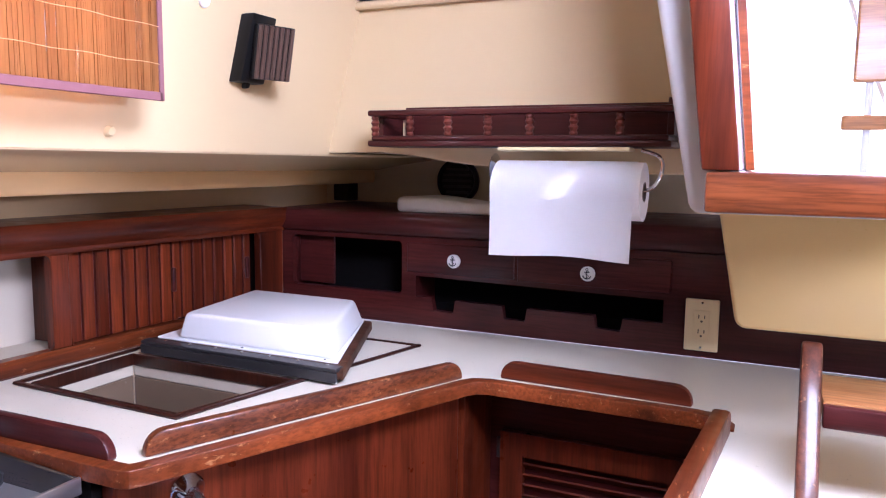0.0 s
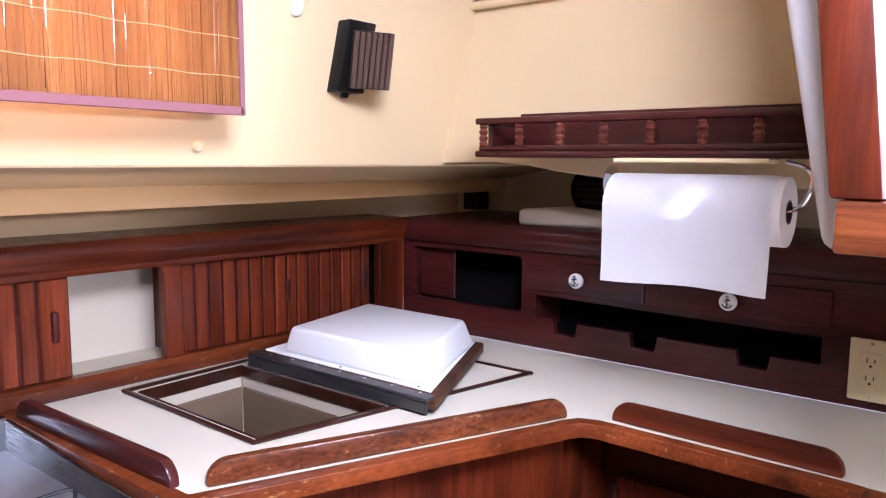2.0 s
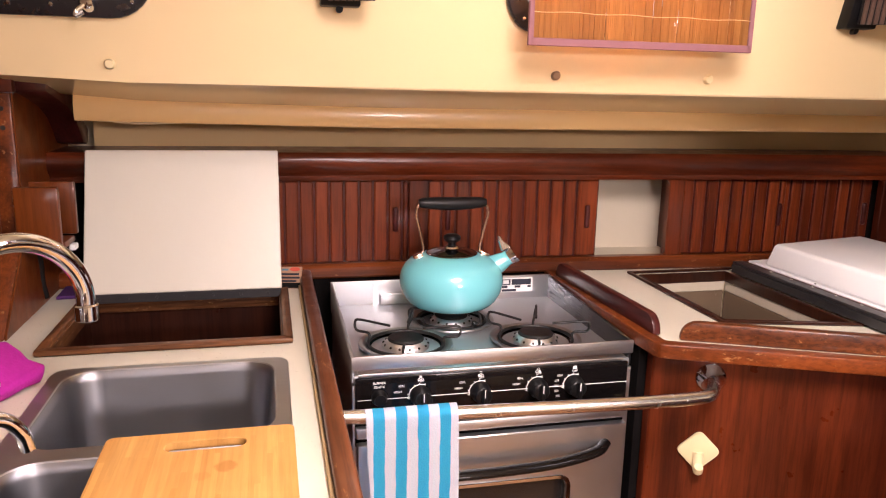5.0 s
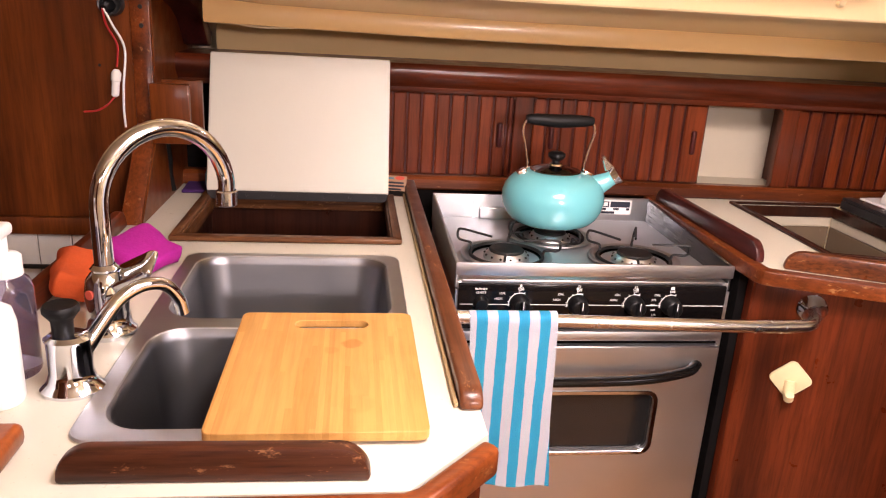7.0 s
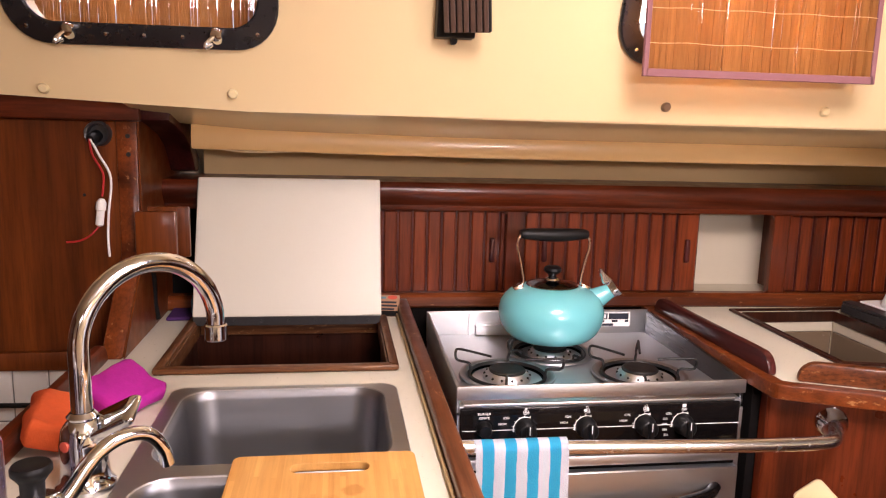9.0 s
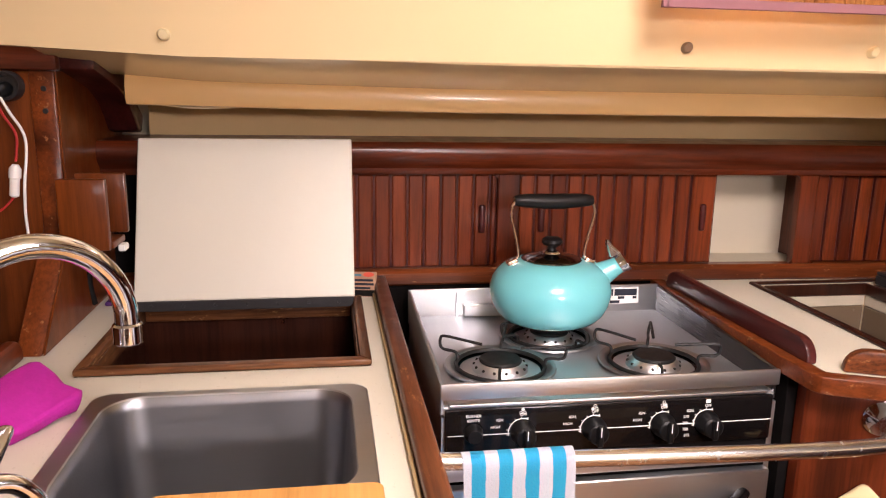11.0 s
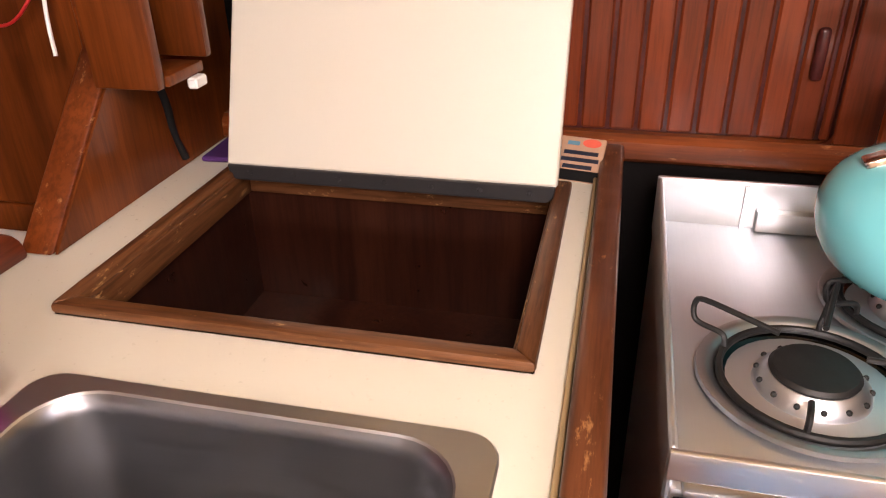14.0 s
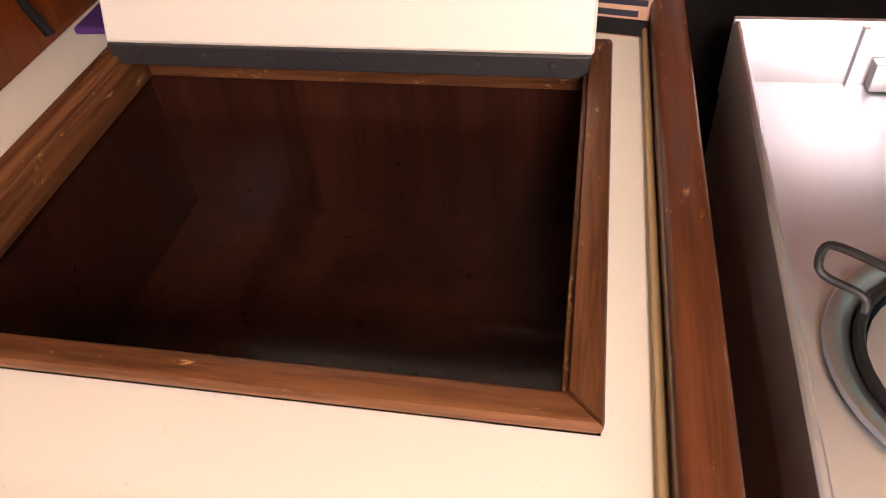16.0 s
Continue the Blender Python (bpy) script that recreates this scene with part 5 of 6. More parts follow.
lid_ = part("lid", lathe([(0.0525, 0.1125), (0.054, 0.1145), (0.052, 0.1165), (0.049, 0.1155), (0.046, 0.1165), (0.036, 0.121), (0.018, 0.125), (0.0, 0.126)], KC, 44), lid_steel, kt, "dark polished steel lid", True)
part("lid_collar", lathe([(0.017, 0.1235), (0.015, 0.128), (0.010, 0.131), (0.0, 0.131)], KC, 24), chrome, lid_, "", True)
part("lid_knob", lathe([(0.010, 0.129), (0.0075, 0.133), (0.0095, 0.137), (0.016, 0.1405), (0.0185, 0.145), (0.0175, 0.150), (0.012, 0.1535), (0.0, 0.1545)], KC, 24), black_rub, lid_, "black lid knob", True)
sp = smooth_path([(-1.238, 0.556, 0.961), (-1.235, 0.582, 0.971), (-1.231, 0.606, 0.985), (-1.226, 0.626, 0.998), (-1.222, 0.641, 1.009)], 6)
part("spout", tube(sp, [0.0335 - 0.0175 * min(1.0, 1.25 * i / (len(sp) - 1)) for i in range(len(sp))], 22), teal, kt, "", True)
wh = part("whistle", tube([(-1.2240, 0.634, 1.004), (-1.2225, 0.640, 1.0085), (-1.222, 0.6405, 1.0088), (-1.220, 0.646, 1.0135)], [0.0168, 0.0168, 0.0190, 0.0190], 20), chrome, kt, "chrome whistle cap", True)
part("whistle_lever", prism([(0.616, 1.017), (0.637, 1.026), (0.630, 1.031), (0.619, 1.040), (0.612, 1.050), (0.608, 1.051), (0.608, 1.040)], -1.230, -1.218, 0, 0.002, 1), bar_steel, wh, "")
KY = 0.5145
for s in (-1, 1):
    m = Matrix.Translation((-1.243, KY + s * 0.0695, 1.003)) @ Euler((radians(-s * 24), 0, 0)).to_matrix().to_4x4()
    b = box(-0.010, 0.010, -0.010, 0.010, -0.010, 0.010, 0.003)
    bmesh.ops.transform(b, matrix=m, verts=b.verts)
    part("bracket", b, copper_wire, kt, "bright steel handle bracket", True)
    wire = [(0.074, 1.007), (0.064, 1.013), (0.0605, 1.020), (0.063, 1.037), (0.069, 1.064), (0.0755, 1.088), (0.0755, 1.104), (0.070, 1.113), (0.059, 1.1165)]
    part("handle_wire", tube(smooth_path([(-1.243, KY + s * q, z) for q, z in wire], 6), 0.0031, 10), copper_wire, kt, "bright steel handle wire", True)
hp = smooth_path([(-1.243, KY - 0.071, 1.1172), (-1.243, KY - 0.060, 1.1175), (-1.243, KY - 0.03, 1.1165), (-1.243, KY, 1.1155), (-1.243, KY + 0.03, 1.1165), (-1.243, KY + 0.060, 1.1175), (-1.243, KY + 0.071, 1.1172)], 5)
part("handle_grip", tube(hp, [0.0080 + 0.0055 * math.sin(math.pi * i / (len(hp) - 1)) for i in range(len(hp))], 16, None, 1.1), black_rub, kt, "black rubber grip", True)

# ---- worktop with the sink and dry bin ----
SINK = (-0.937, -0.378, -0.174, 0.170)
BIN = (-1.345, -1.007, -0.224, 0.181)
outline = [(-1.47, -0.335), (-0.300, -0.335), (-0.300, 0.146), (-0.389, 0.2315), (-1.47, 0.2315)]
wt2 = thing("worktop", (-0.85, -0.05, 0.87), "white laminate worktop with mahogany edging round the sink", "worktop", "galley worktops")
part("top", plate(outline, [rounded(SINK[0] + 0.012, SINK[1] - 0.012, SINK[2] + 0.012, SINK[3] - 0.012, 0.03, 4), [(BIN[0] + 0.004, BIN[2] + 0.004), (BIN[1] - 0.004, BIN[2] + 0.004), (BIN[1] - 0.004, BIN[3] - 0.004), (BIN[0] + 0.004, BIN[3] - 0.004)]], 0.880, C), laminate, wt2)
part("edging", strip([(-0.300, -0.335), (-0.300, 0.140), (-0.306, 0.153), (-0.381, 0.2265)][::-1], -0.021, 0.0, 0.882, 0.9165, 0.007, 3), trim_y, wt2, "worn mahogany edging", True)
ft = thing("cooker_side_rail", (-0.93, 0.222, C), "worn varnished mahogany rail between worktop and cooker", "fiddle rail", "fiddle rails on the worktops")
pts = [(-1.455, 0), (-1.455, 0.022)] + [(-0.455 + 0.022 * math.sin(a), 0.022 * math.cos(a)) for a in steps(0, math.pi / 2, 6)]
part("rail", prism([(x, C + z) for x, z in pts], 0.2085, 0.2345, 1, 0.007, 3), brown_x, ft, "", True)
# narrow tan strip put in for the rail's pale side face
part("bead", box(-1.455, -0.44, 0.2030, 0.2080, C + 0.0002, C + 0.007, 0.002), rail_side_tan, ft, "tan strip added for the rail's side face", True)
fiddle((-0.318, -0.158), (-0.314, 0.112), 0.034, 0.018, brown_y, "dark mahogany rail along the front of the sink worktop")
fiddle((-1.09, -0.330), (-0.52, -0.332), 0.036, 0.016, mahog_x, "mahogany rail behind the taps")
sc0 = thing("base_cabinet", (-0.7, 0.0, 0.0), "mahogany base cabinet below the sink", "cabinet")
part("front_panel", box(-0.345, -0.322, -0.5, 0.150, 0.0, 0.8715), mahog_z, sc0)
part("side_panel", box(-1.45, -0.40, 0.205, 0.2305, 0.0, 0.8715), mahog_z, sc0)
# recess back blackened for the shade behind the cooker
solo("wall_cooker_recess", box(-1.50, -1.45, 0.2355, 0.805, 0.0, 0.9145), shade_black, "back of the cooker recess, its shade put in as black", "wall", kind="structure")

# dry bin with its lid up
bn = thing("dry_bin", (-1.176, -0.02, 0.55), "dark timber lined dry bin with its cream lid standing open", "storage bin")
W = 0.017
part("front_rail", prism([(BIN[1], BIN[2]), (BIN[1], BIN[3]), (BIN[1] - W, BIN[3] - W), (BIN[1] - W, BIN[2] + W)], C + 0.0005, C + 0.011, 2, 0.003, 2), frame_y, bn, "worn brown timber rail", True)
part("side_rail", prism([(BIN[1], BIN[3]), (BIN[0], BIN[3]), (BIN[0], BIN[3] - W), (BIN[1] - W, BIN[3] - W)], C + 0.0005, C + 0.011, 2, 0.003, 2), frame_x, bn, "worn brown timber rail", True)
part("side_rail", prism([(BIN[1], BIN[2]), (BIN[1] - W, BIN[2] + W), (BIN[0], BIN[2] + W), (BIN[0], BIN[2])], C + 0.0005, C + 0.011, 2, 0.003, 2), frame_x, bn, "worn brown timber rail", True)
part("back_rail", box(BIN[0], BIN[0] + W, BIN[2] + W, BIN[3] - W, C + 0.0005, C + 0.009, 0.003), frame_y, bn, "", True)
a0, a1, b0, b1 = BIN[0] + W - 0.006, BIN[1] - W + 0.004, BIN[2] + W - 0.004, BIN[3] - W + 0.004
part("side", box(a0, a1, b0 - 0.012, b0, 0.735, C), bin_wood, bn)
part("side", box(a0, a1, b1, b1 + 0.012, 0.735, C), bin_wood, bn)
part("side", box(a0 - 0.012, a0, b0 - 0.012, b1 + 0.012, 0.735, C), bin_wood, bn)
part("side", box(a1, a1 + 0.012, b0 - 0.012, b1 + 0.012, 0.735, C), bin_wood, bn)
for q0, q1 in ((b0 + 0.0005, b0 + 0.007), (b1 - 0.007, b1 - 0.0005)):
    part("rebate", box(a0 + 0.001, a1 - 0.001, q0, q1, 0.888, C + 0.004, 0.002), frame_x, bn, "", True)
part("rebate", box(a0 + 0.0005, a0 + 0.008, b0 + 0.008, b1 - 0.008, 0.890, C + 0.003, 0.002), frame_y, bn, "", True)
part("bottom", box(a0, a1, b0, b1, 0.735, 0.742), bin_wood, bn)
LD = Matrix.Translation((-1.301, 0, 0.9355)) @ Euler((0, radians(-21.4), 0)).to_matrix().to_4x4()
b = box(-0.019, 0.0, -0.214, 0.1675, 0.0, 0.296, 0.002, 1)
bmesh.ops.transform(b, matrix=LD, verts=b.verts)
bl = part("lid", b, lid_lam, bn, "cream laminate lid standing open")
b = prism([(-0.205, 0.917), (0.158, 0.917), (0.164, 0.922), (0.166, 0.9350), (-0.213, 0.9350), (-0.211, 0.922)], -1.305, -1.299, 0, 0.001, 1)
hg = part("hinge", b, hinge_mat, bl, "dark grey metal hinge strip")
for i in range(7):
    part("screw", lathe([(0.0032, 0), (0.0028, 0.001), (0, 0.0014)], (-1.299, -0.185 + i * 0.054, 0.927), 10, (1, 0, 0)), hinge_mat, bl)

# can sleeves beside the lid
ks = thing("can_sleeve", (-1.43, 0.19, C), "folded tan foam can sleeve with printed letters", "can sleeve")
KM = Matrix.Translation((-1.372, 0.152, C + 0.001)) @ Euler((0, radians(-48), radians(-10))).to_matrix().to_4x4()


def sleeved(bm, m=KM):
    bmesh.ops.transform(bm, matrix=m, verts=bm.verts)
    return bm


part("foam", sleeved(box(-0.006, 0.0, 0.0, 0.056, 0.0, 0.058, 0.003)), tan_foam, ks, "", True)
part("backing", sleeved(box(-0.012, -0.0062, 0.0, 0.054, 0.0, 0.056, 0.003)), black_rub, ks, "", True)
part("cuff", sleeved(box(0.0, 0.0006, 0.001, 0.055, 0.001, 0.014)), black_rub, ks, "black lower edge")
part("print_disc", sleeved(lathe([(0.009, 0), (0.009, 0.0004), (0.0, 0.0004)], (0.0, 0.040, 0.050), 20, (1, 0, 0), None, (0.6, 1.2))), coral, ks, "red printed sun")
for i, (y0, y1) in enumerate(((0.010, 0.050), (0.008, 0.052), (0.012, 0.046), (0.014, 0.050))):
    part("print_bar", sleeved(box(0.0, 0.0004, y0, y1, 0.034 - i * 0.009, 0.039 - i * 0.009)), ink, ks)
part("print_bar", sleeved(box(0.0, 0.0004, 0.012, 0.026, 0.046, 0.051)), blue_foam, ks)
pf = thing("can_sleeve", (-1.40, -0.24, C), "flat purple foam can sleeve behind the lid", "can sleeve")
part("foam", prism([(-1.43, -0.278), (-1.345, -0.275), (-1.35, -0.20), (-1.43, -0.19)], C + 0.001, C + 0.008, 2, 0.002, 1), purple, pf)
part("upper_sleeve", prism([(-1.42, -0.235), (-1.365, -0.228), (-1.37, -0.18), (-1.43, -0.18)], C + 0.009, C + 0.042, 2, 0.004, 1), blue_foam, pf, "pale blue patterned sleeve")

# sink
sk = thing("sink", (-0.66, 0.0, 0.75), "double-bowl stainless steel sink set in the worktop", "sink")
bowl1 = rounded(-0.922, -0.668, -0.152, 0.148, 0.045, 7)
bowl2 = rounded(-0.636, -0.400, -0.152, 0.148, 0.045, 7)
rim = plate(rounded(*SINK, 0.025, 5), [bowl1, bowl2], C + 0.0006, C + 0.0045)
part("rim", bevelled(rim, 0.0015, 1), rim_steel, sk, "brushed steel rim", True)
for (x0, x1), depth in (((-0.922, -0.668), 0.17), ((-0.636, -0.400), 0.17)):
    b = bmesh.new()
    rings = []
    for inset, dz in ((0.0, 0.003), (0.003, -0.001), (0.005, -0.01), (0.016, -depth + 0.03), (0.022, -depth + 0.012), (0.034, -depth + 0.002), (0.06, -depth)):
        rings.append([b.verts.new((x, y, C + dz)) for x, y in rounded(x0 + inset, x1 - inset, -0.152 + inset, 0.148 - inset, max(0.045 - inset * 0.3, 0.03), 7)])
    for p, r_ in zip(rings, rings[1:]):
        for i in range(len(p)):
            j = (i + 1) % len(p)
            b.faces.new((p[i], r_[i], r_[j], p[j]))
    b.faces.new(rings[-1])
    bo = part("bowl", b, shaded_bowl_steel, sk, "deep brushed steel bowl", True)
    part("drain", lathe([(0.03, 0.0), (0.028, 0.002), (0.02, 0.0), (0.0, -0.001)], ((x0 + x1) / 2, 0.0, C - depth + 0.001), 24), chrome, bo, "", True)

# bamboo board over the sink
cbd = thing("cutting_board", (-0.505, 0.06, C + 0.005), "bamboo cutting board with a slot handle over the sink", "cutting board")
bd = plate(rounded(-0.662, -0.371, -0.047, 0.171, 0.010, 4), [rounded(-0.637, -0.613, 0.022, 0.114, 0.0110, 5)], C + 0.005, C + 0.0155)
part("board", bevelled(bd, 0.002, 1), bamboo, cbd, "", True)

# taps
fau = thing("mixer_tap", (-0.640, -0.205, C), "chrome gooseneck mixer tap beside the sink", "tap")
part("base", lathe([(0.032, 0.0), (0.032, 0.006), (0.027, 0.012), (0.025, 0.03), (0.026, 0.055), (0.023, 0.072), (0.017, 0.080), (0.0135, 0.084)], (-0.632, -0.206, C + 0.0005), 30), chrome, fau, "", True)
ua = Vector((-0.120, 0.128, 0)).normalized()
p0 = Vector((-0.632, -0.206, 0))
R = 0.0875
neck = [p0 + Vector((0, 0, z)) for z in (0.985, 1.02, 1.06)]
neck += [p0 + ua * (R - R * math.cos(a)) + Vector((0, 0, 1.076 + R * math.sin(a))) for a in steps(0, math.pi * 0.97, 22)]
end = neck[-1]
neck += [end + Vector((0, 0, -0.012))]
part("spout", tube(neck, 0.0115, 18), chrome, fau, "", True)
part("aerator", lathe([(0.0125, 0.0), (0.0145, -0.002), (0.0145, -0.020), (0.012, -0.022), (0.0, -0.021)], (neck[-1].x, neck[-1].y, neck[-1].z), 20), chrome, fau, "", True)
part("collar", lathe([(0.016, 0), (0.017, 0.003), (0.0125, 0.008)], (-0.632, -0.206, C + 0.083), 24), chrome, fau, "", True)
LV = Matrix.Translation((-0.642, -0.192, C + 0.052)) @ Euler((radians(38), radians(-32), radians(62))).to_matrix().to_4x4()
b = prism([(0.0, 0.012), (0.02, 0.024), (0.075, 0.020), (0.082, 0.012), (0.075, 0.008), (0.02, 0.004), (0.0, -0.004)], -0.019, 0.019, 1, 0.005, 3)
bmesh.ops.transform(b, matrix=LV, verts=b.verts)
part("lever", b, chrome, fau, "", True)
dot = Vector((0.86, -0.5, 0)).normalized()
part("hot_mark", lathe([(0.006, 0), (0.006, 0.002), (0, 0.003)], p0 + Vector((0.0215, -0.0125, C + 0.058)), 14, tuple(dot)), coral, fau, "red temperature mark", True)

pt = thing("pump_tap", (-0.485, -0.208, C), "small chrome hand pump tap with a black plunger", "tap")
part("body", lathe([(0.030, 0.0), (0.031, 0.004), (0.024, 0.012), (0.021, 0.022), (0.021, 0.055), (0.023, 0.060), (0.018, 0.064), (0.0, 0.064)], (-0.487, -0.200, C + 0.0005), 28, (0, 0, 1), None, (0.92, 1.05)), chrome, pt, "", True)
part("plunger", lathe([(0.0105, 0.062), (0.011, 0.080), (0.0155, 0.0865), (0.0182, 0.090), (0.0182, 0.095), (0.0165, 0.0975), (0.012, 0.097), (0.0, 0.0955)], (-0.487, -0.204, C), 24), black_rub, pt, "black plastic plunger", True)
pn_ = smooth_path([(-0.492, -0.190, C + 0.040), (-0.505, -0.176, C + 0.062), (-0.520, -0.158, C + 0.088), (-0.538, -0.138, C + 0.099), (-0.556, -0.118, C + 0.094), (-0.566, -0.106, C + 0.074), (-0.569, -0.102, C + 0.054)], 7)
part("spout", tube(pn_, [0.0105 - 0.003 * min(1, i / 14) for i in range(len(pn_))], 14), chrome, pt, "", True)
part("collar", lathe([(0.013, 0), (0.014, 0.004), (0.010, 0.010)], (-0.490, -0.192, C + 0.036), 18, (-0.45, 0.5, 0.74)), chrome, pt, "", True)

# sponges
so = thing("scrub_sponge", (-0.745, -0.265, C), "orange scrubbing sponge leaning by the tap", "sponge", "scrub sponges by the tap")
b = box(-0.056, 0.056, -0.036, 0.036, -0.018, 0.018, 0.015, 4)
bmesh.ops.subdivide_edges(b, edges=b.edges[:], cuts=2, use_grid_fill=True)
for v in b.verts:
    v.co += Vector([noise.noise(v.co * 45 + Vector((k * 9, 0, 0))) for k in range(3)]) * 0.006
bmesh.ops.transform(b, matrix=Matrix.Translation((-0.752, -0.277, C + 0.034)) @ Euler((radians(-20), radians(4), radians(10))).to_matrix().to_4x4(), verts=b.verts)
part("pad", b, orange, so, "", True)
sm = thing("scrub_sponge", (-0.84, -0.235, C), "magenta scrubbing sponge leaning behind the tap", "sponge", "scrub sponges by the tap")
b = box(-0.052, 0.052, -0.042, 0.042, -0.014, 0.014, 0.012, 4)
bmesh.ops.subdivide_edges(b, edges=b.edges[:], cuts=2, use_grid_fill=True)
for v in b.verts:
    v.co += Vector([noise.noise(v.co * 45 + Vector((k * 7, 4, 0))) for k in range(3)]) * 0.006
bmesh.ops.transform(b, matrix=Matrix.Translation((-0.866, -0.230, C + 0.030)) @ Euler((radians(-27), radians(4), radians(-29))).to_matrix().to_4x4(), verts=b.verts)
part("pad", b, magenta, sm, "", True)

# soap and lotion
sb = thing("soap_dispenser", (-0.52, -0.265, C), "clear pump bottle of lavender soap", "soap bottle")
part("bottle", lathe([(0, 0), (0.027, 0.0), (0.029, 0.004), (0.029, 0.095), (0.026, 0.106), (0.016, 0.114), (0.015, 0.118), (0, 0.118)], (-0.528, -0.272, C + 0.0005), 30, (0, 0, 1), None, (1.0, 0.85)), lav_soap, sb, "", True)
pm = part("pump_collar", lathe([(0.015, 0.112), (0.0175, 0.114), (0.0175, 0.134), (0.015, 0.137), (0.006, 0.139), (0.006, 0.164), (0, 0.164)], (-0.528, -0.272, C), 24), white_pl, sb, "white pump", True)
part("nozzle", box(-0.541, -0.494, -0.281, -0.263, C + 0.156, C + 0.170, 0.005, 3), white_pl, pm, "", True)
lb = thing("lotion_bottle", (-0.455, -0.263, C), "white printed lotion bottle beside the post", "bottle")
part("bottle", lathe([(0, 0), (0.022, 0.0), (0.024, 0.004), (0.024, 0.086), (0.021, 0.100), (0.010, 0.108), (0, 0.108)], (-0.462, -0.262, C + 0.0005), 28), white_pl, lb, "", True)
part("pump", lathe([(0.011, 0.107), (0.011, 0.120), (0.004, 0.122), (0.004, 0.132), (0.012, 0.133), (0.012, 0.142), (0, 0.143)], (-0.462, -0.262, C), 18), lid_lam, lb, "", True)
for i in range(9):
    a = radians(35 + 3 * (i % 2))
    z = C + 0.080 - i * 0.006
    w = (0.016, 0.013, 0.015, 0.009, 0.014, 0.012, 0.015, 0.011, 0.013)[i]
    part("print_bar", tube([(-0.462 + 0.0243 * math.cos(q), -0.262 + 0.0243 * math.sin(q), z) for q in steps(-0.4, -0.4 + w * 55, 8)], 0.0007, 4), coral if i == 0 else hinge_mat, lb)

# post and plinth at the front corner
cp = thing("corner_post", (-0.345, -0.262, C), "varnished mahogany post with a plinth on the worktop", "post")
part("post", box(-0.374, -0.312, -0.296, -0.224, C + 0.024, 1.16, 0.005), door_wood, cp, "", True)
part("plinth", box(-0.386, -0.303, -0.312, -0.205, C + 0.0005, C + 0.024, 0.008, 3), door_wood, cp, "", True)

# ---- upper cabinet at the fore end ----
uc = thing("upper_cabinet", (-1.40, -0.6, 0.84), "warm varnished mahogany cabinet with a flat door and angled foot", "cabinet")
CX = -1.256
part("body", box(-1.60, CX - 0.012, -1.40, -0.337, 0.845, 1.344), mahog_z, uc)
dd = part("door", box(CX - 0.0115, CX, -1.10, -0.327, 0.882, 1.322, 0.002, 1), door_wood, uc, "flat varnished door")
part("screw", lathe([(0.003, 0), (0.002, 0.001), (0, 0.001)], (CX, -0.392, 1.185), 10, (1, 0, 0)), iron, dd)
part("top_rail", box(CX - 0.0115, CX + 0.012, -1.40, -0.286, 1.3235, 1.41, 0.004), mahog_y, uc, "dark moulded rail", True)
part("bottom_rail", box(CX - 0.0115, CX + 0.004, -1.40, -0.338, 0.845, 0.8815, 0.003), door_wood, uc, "", True)
part("post", prism([(CX + 0.006, 1.3230), (CX - 0.034, 1.3230), (CX - 0.034, 1.05), (-1.165, 0.9158), (-1.094, 0.9158), (CX + 0.006, 1.078)], -0.330, -0.2925, 1, 0.003, 2), trim_x, uc, "worn varnished corner post with an angled foot", True)
for z in (1.296, 1.262):
    part("plug_hole", lathe([(0.0045, 0), (0.0035, 0.0006), (0, 0.0004)], (CX + 0.006, -0.309, z), 12, (1, 0, 0)), iron, uc)
part("side_panel", prism([(-1.60, 0.9158), (-1.098, 0.9158), (CX + 0.003, 1.075), (CX + 0.003, 1.3225), (-1.60, 1.3225)], -0.2920, -0.2895, 1), door_wood, uc, "varnished side panel")
low = [(-1.262, 1.326), (-1.33, 1.312), (-1.40, 1.296), (-1.455, 1.272), (-1.488, 1.240), (-1.508, 1.218), (-1.545, 1.212)]
part("corbel", prism([*low, (-1.56, 1.245), (-1.53, 1.262), (-1.51, 1.285), (-1.47, 1.320), (-1.40, 1.344), (-1.32, 1.358), (-1.262, 1.364)], -0.2935, -0.236, 1, 0.005, 2), dark_wood, uc, "dark curved moulding", True)
sc = thing("wire_socket", (CX, -0.36, 1.29), "round metal socket with red and white wires hanging", "socket")


def hung(dx, y, z):
    """A place in front of the cabinet door."""
    return (CX + dx, -0.360 + (y + 0.313) * 1.12, 1.299 + (z - 1.302) * 1.12)


part("cup", lathe([(0.0, 0.004), (0.016, 0.004), (0.017, 0.018), (0.021, 0.020), (0.023, 0.013), (0.023, 0.0)], hung(0.0005, -0.313, 1.302), 26, (1, 0, 0)), hinge_mat, sc, "grey metal cup", True)
part("plug", lathe([(0.011, 0.004), (0.011, 0.024), (0.007, 0.030), (0, 0.030)], hung(0.0, -0.315, 1.300), 18, (1, -0.2, -0.3)), black_rub, sc, "black plug", True)
part("wire", tube(smooth_path([hung(0.028, -0.322, 1.294), hung(0.020, -0.320, 1.268), hung(0.010, -0.308, 1.238), hung(0.014, -0.308, 1.212), hung(0.018, -0.309, 1.200)], 6), 0.0020, 8), red_wire, sc, "red wire", True)
part("wire", tube(smooth_path([hung(0.028, -0.320, 1.294), hung(0.020, -0.310, 1.268), hung(0.010, -0.296, 1.230), hung(0.018, -0.300, 1.17), hung(0.024, -0.301, 1.13), hung(0.028, -0.299, 1.100)], 6), 0.0022, 8), white_pl, sc, "white wire", True)
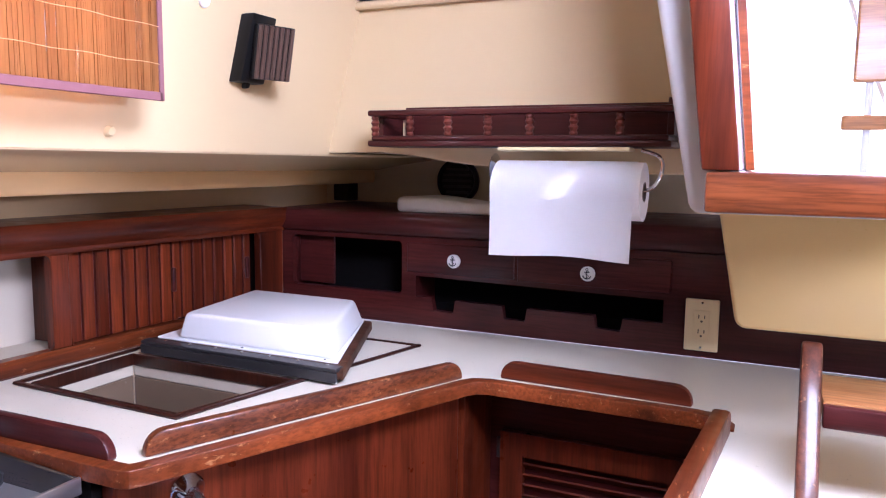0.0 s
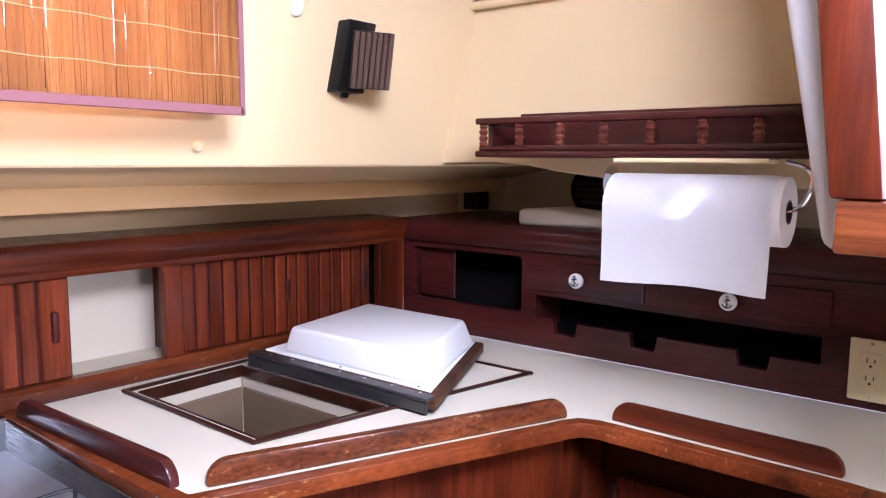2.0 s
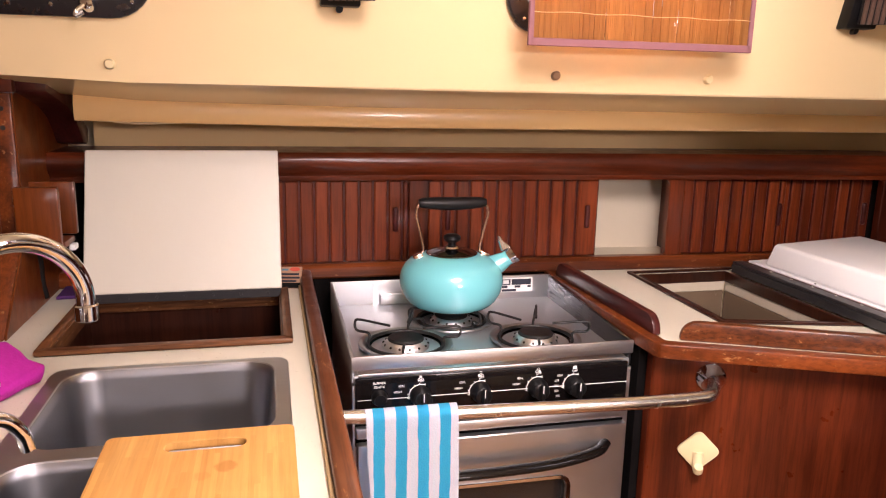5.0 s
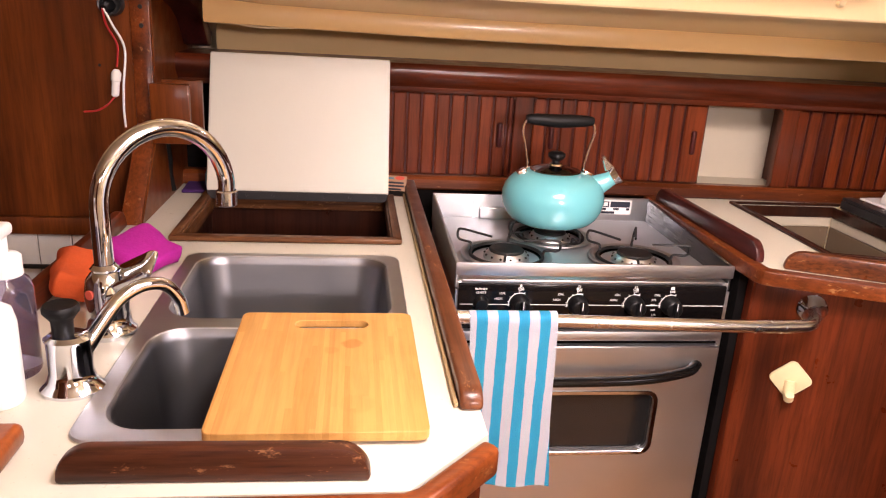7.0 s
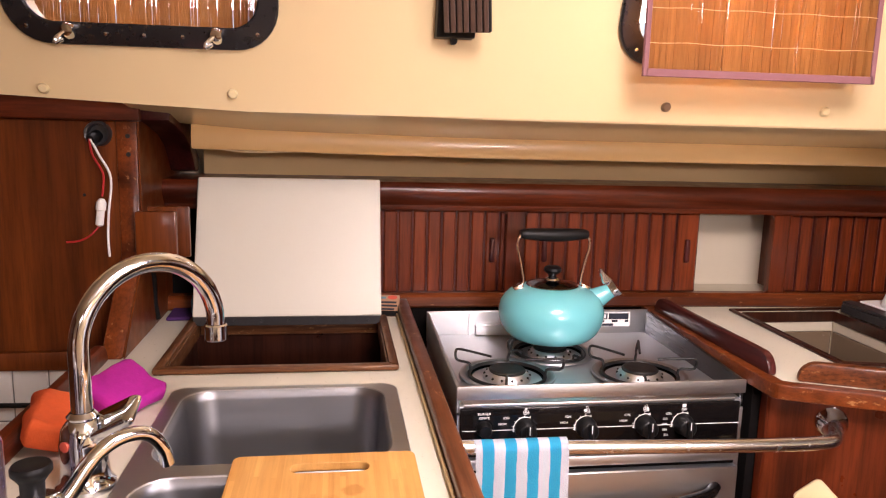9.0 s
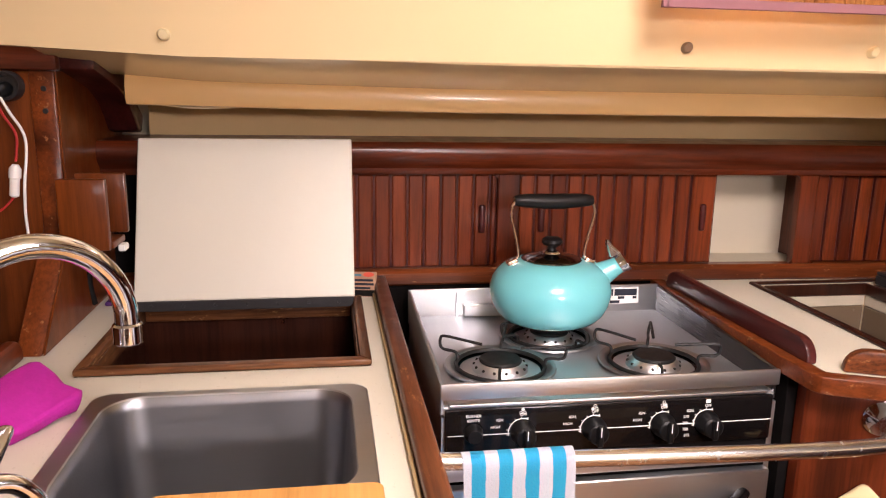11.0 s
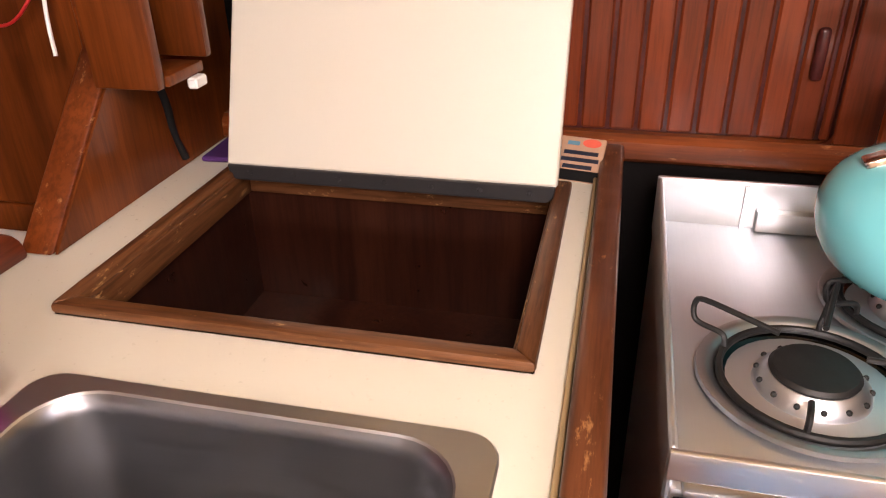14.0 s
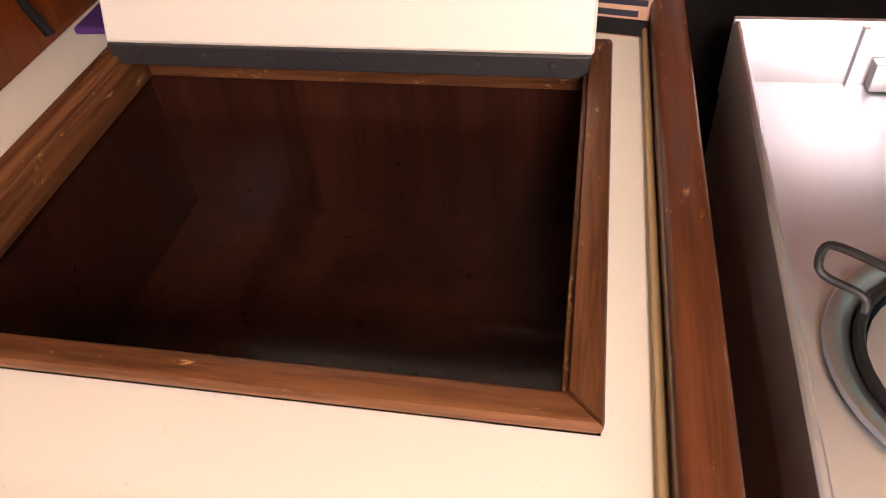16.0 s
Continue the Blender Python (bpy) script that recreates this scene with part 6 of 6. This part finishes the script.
part("fuse_holder", lathe([(0.003, 0), (0.0072, 0.003), (0.0072, 0.030), (0.009, 0.031), (0.009, 0.045), (0.0045, 0.052), (0, 0.052)], hung(0.020, -0.315, 1.150), 14, (-0.02, 0.12, 1)), white_pl, sc, "white inline fuse holder", True)
part("wire", tube(smooth_path([hung(0.020, -0.315, 1.151), hung(0.024, -0.328, 1.136), hung(0.022, -0.346, 1.126), hung(0.020, -0.368, 1.123)], 6), 0.0018, 8), red_wire, sc, "red wire", True)

# timber holder on the side panel
th_ = thing("wooden_holder", (-1.26, -0.25, 1.045), "open varnished wooden holder on the cabinet side", "holder")
part("front_board", box(-1.224, -1.210, -0.2935, -0.220, 1.046, 1.160, 0.003), door_wood, th_, "", True)
part("back_board", box(-1.306, -1.294, -0.2935, -0.212, 1.060, 1.160, 0.003), door_wood, th_, "", True)
part("bottom_board", box(-1.2935, -1.2245, -0.2935, -0.217, 1.046, 1.058, 0.003), door_wood, th_, "", True)
part("catch", box(-1.285, -1.262, -0.222, -0.210, 1.034, 1.0455, 0.002, 1), white_pl, th_, "small white catch")
solo("strap", tube(smooth_path([(-1.30, -0.288, 1.044), (-1.312, -0.286, 1.00), (-1.318, -0.288, 0.962), (-1.330, -0.286, 0.925)], 5), 0.005, 8, None, 0.4), black_rub, "black strap hanging below the wooden holder", "strap", smooth=True)

# tiles behind the fore end of the worktop
solo("wall_tiled_backing", box(-1.40, -1.270, -1.40, -0.345, 0.4, 0.8440), shade_black, "dark backing of the tiled wall", "wall", kind="structure")
tl = thing("tiled_splashback", (-1.266, -0.6, 0.63), "white and grey ceramic tiles below the cabinet", "tiles", kind="structure")
for i in range(8):
    for j in range(2):
        y = -0.348 - i * 0.066
        z = 0.741 - j * 0.104
        part("tile", box(-1.2695, -1.263, y - 0.064, y, z, z + 0.1015, 0.002, 1), tile_g if (i + 2 * j) % 4 == 0 else tile_w, tl)
solo("cable", tube(smooth_path([(-1.255, -0.85, 0.770), (-1.25, -0.6, 0.778), (-1.252, -0.42, 0.774), (-1.255, -0.35, 0.765)], 6), 0.005, 8), black_rub, "black cable along the tiled wall", "cable", smooth=True)
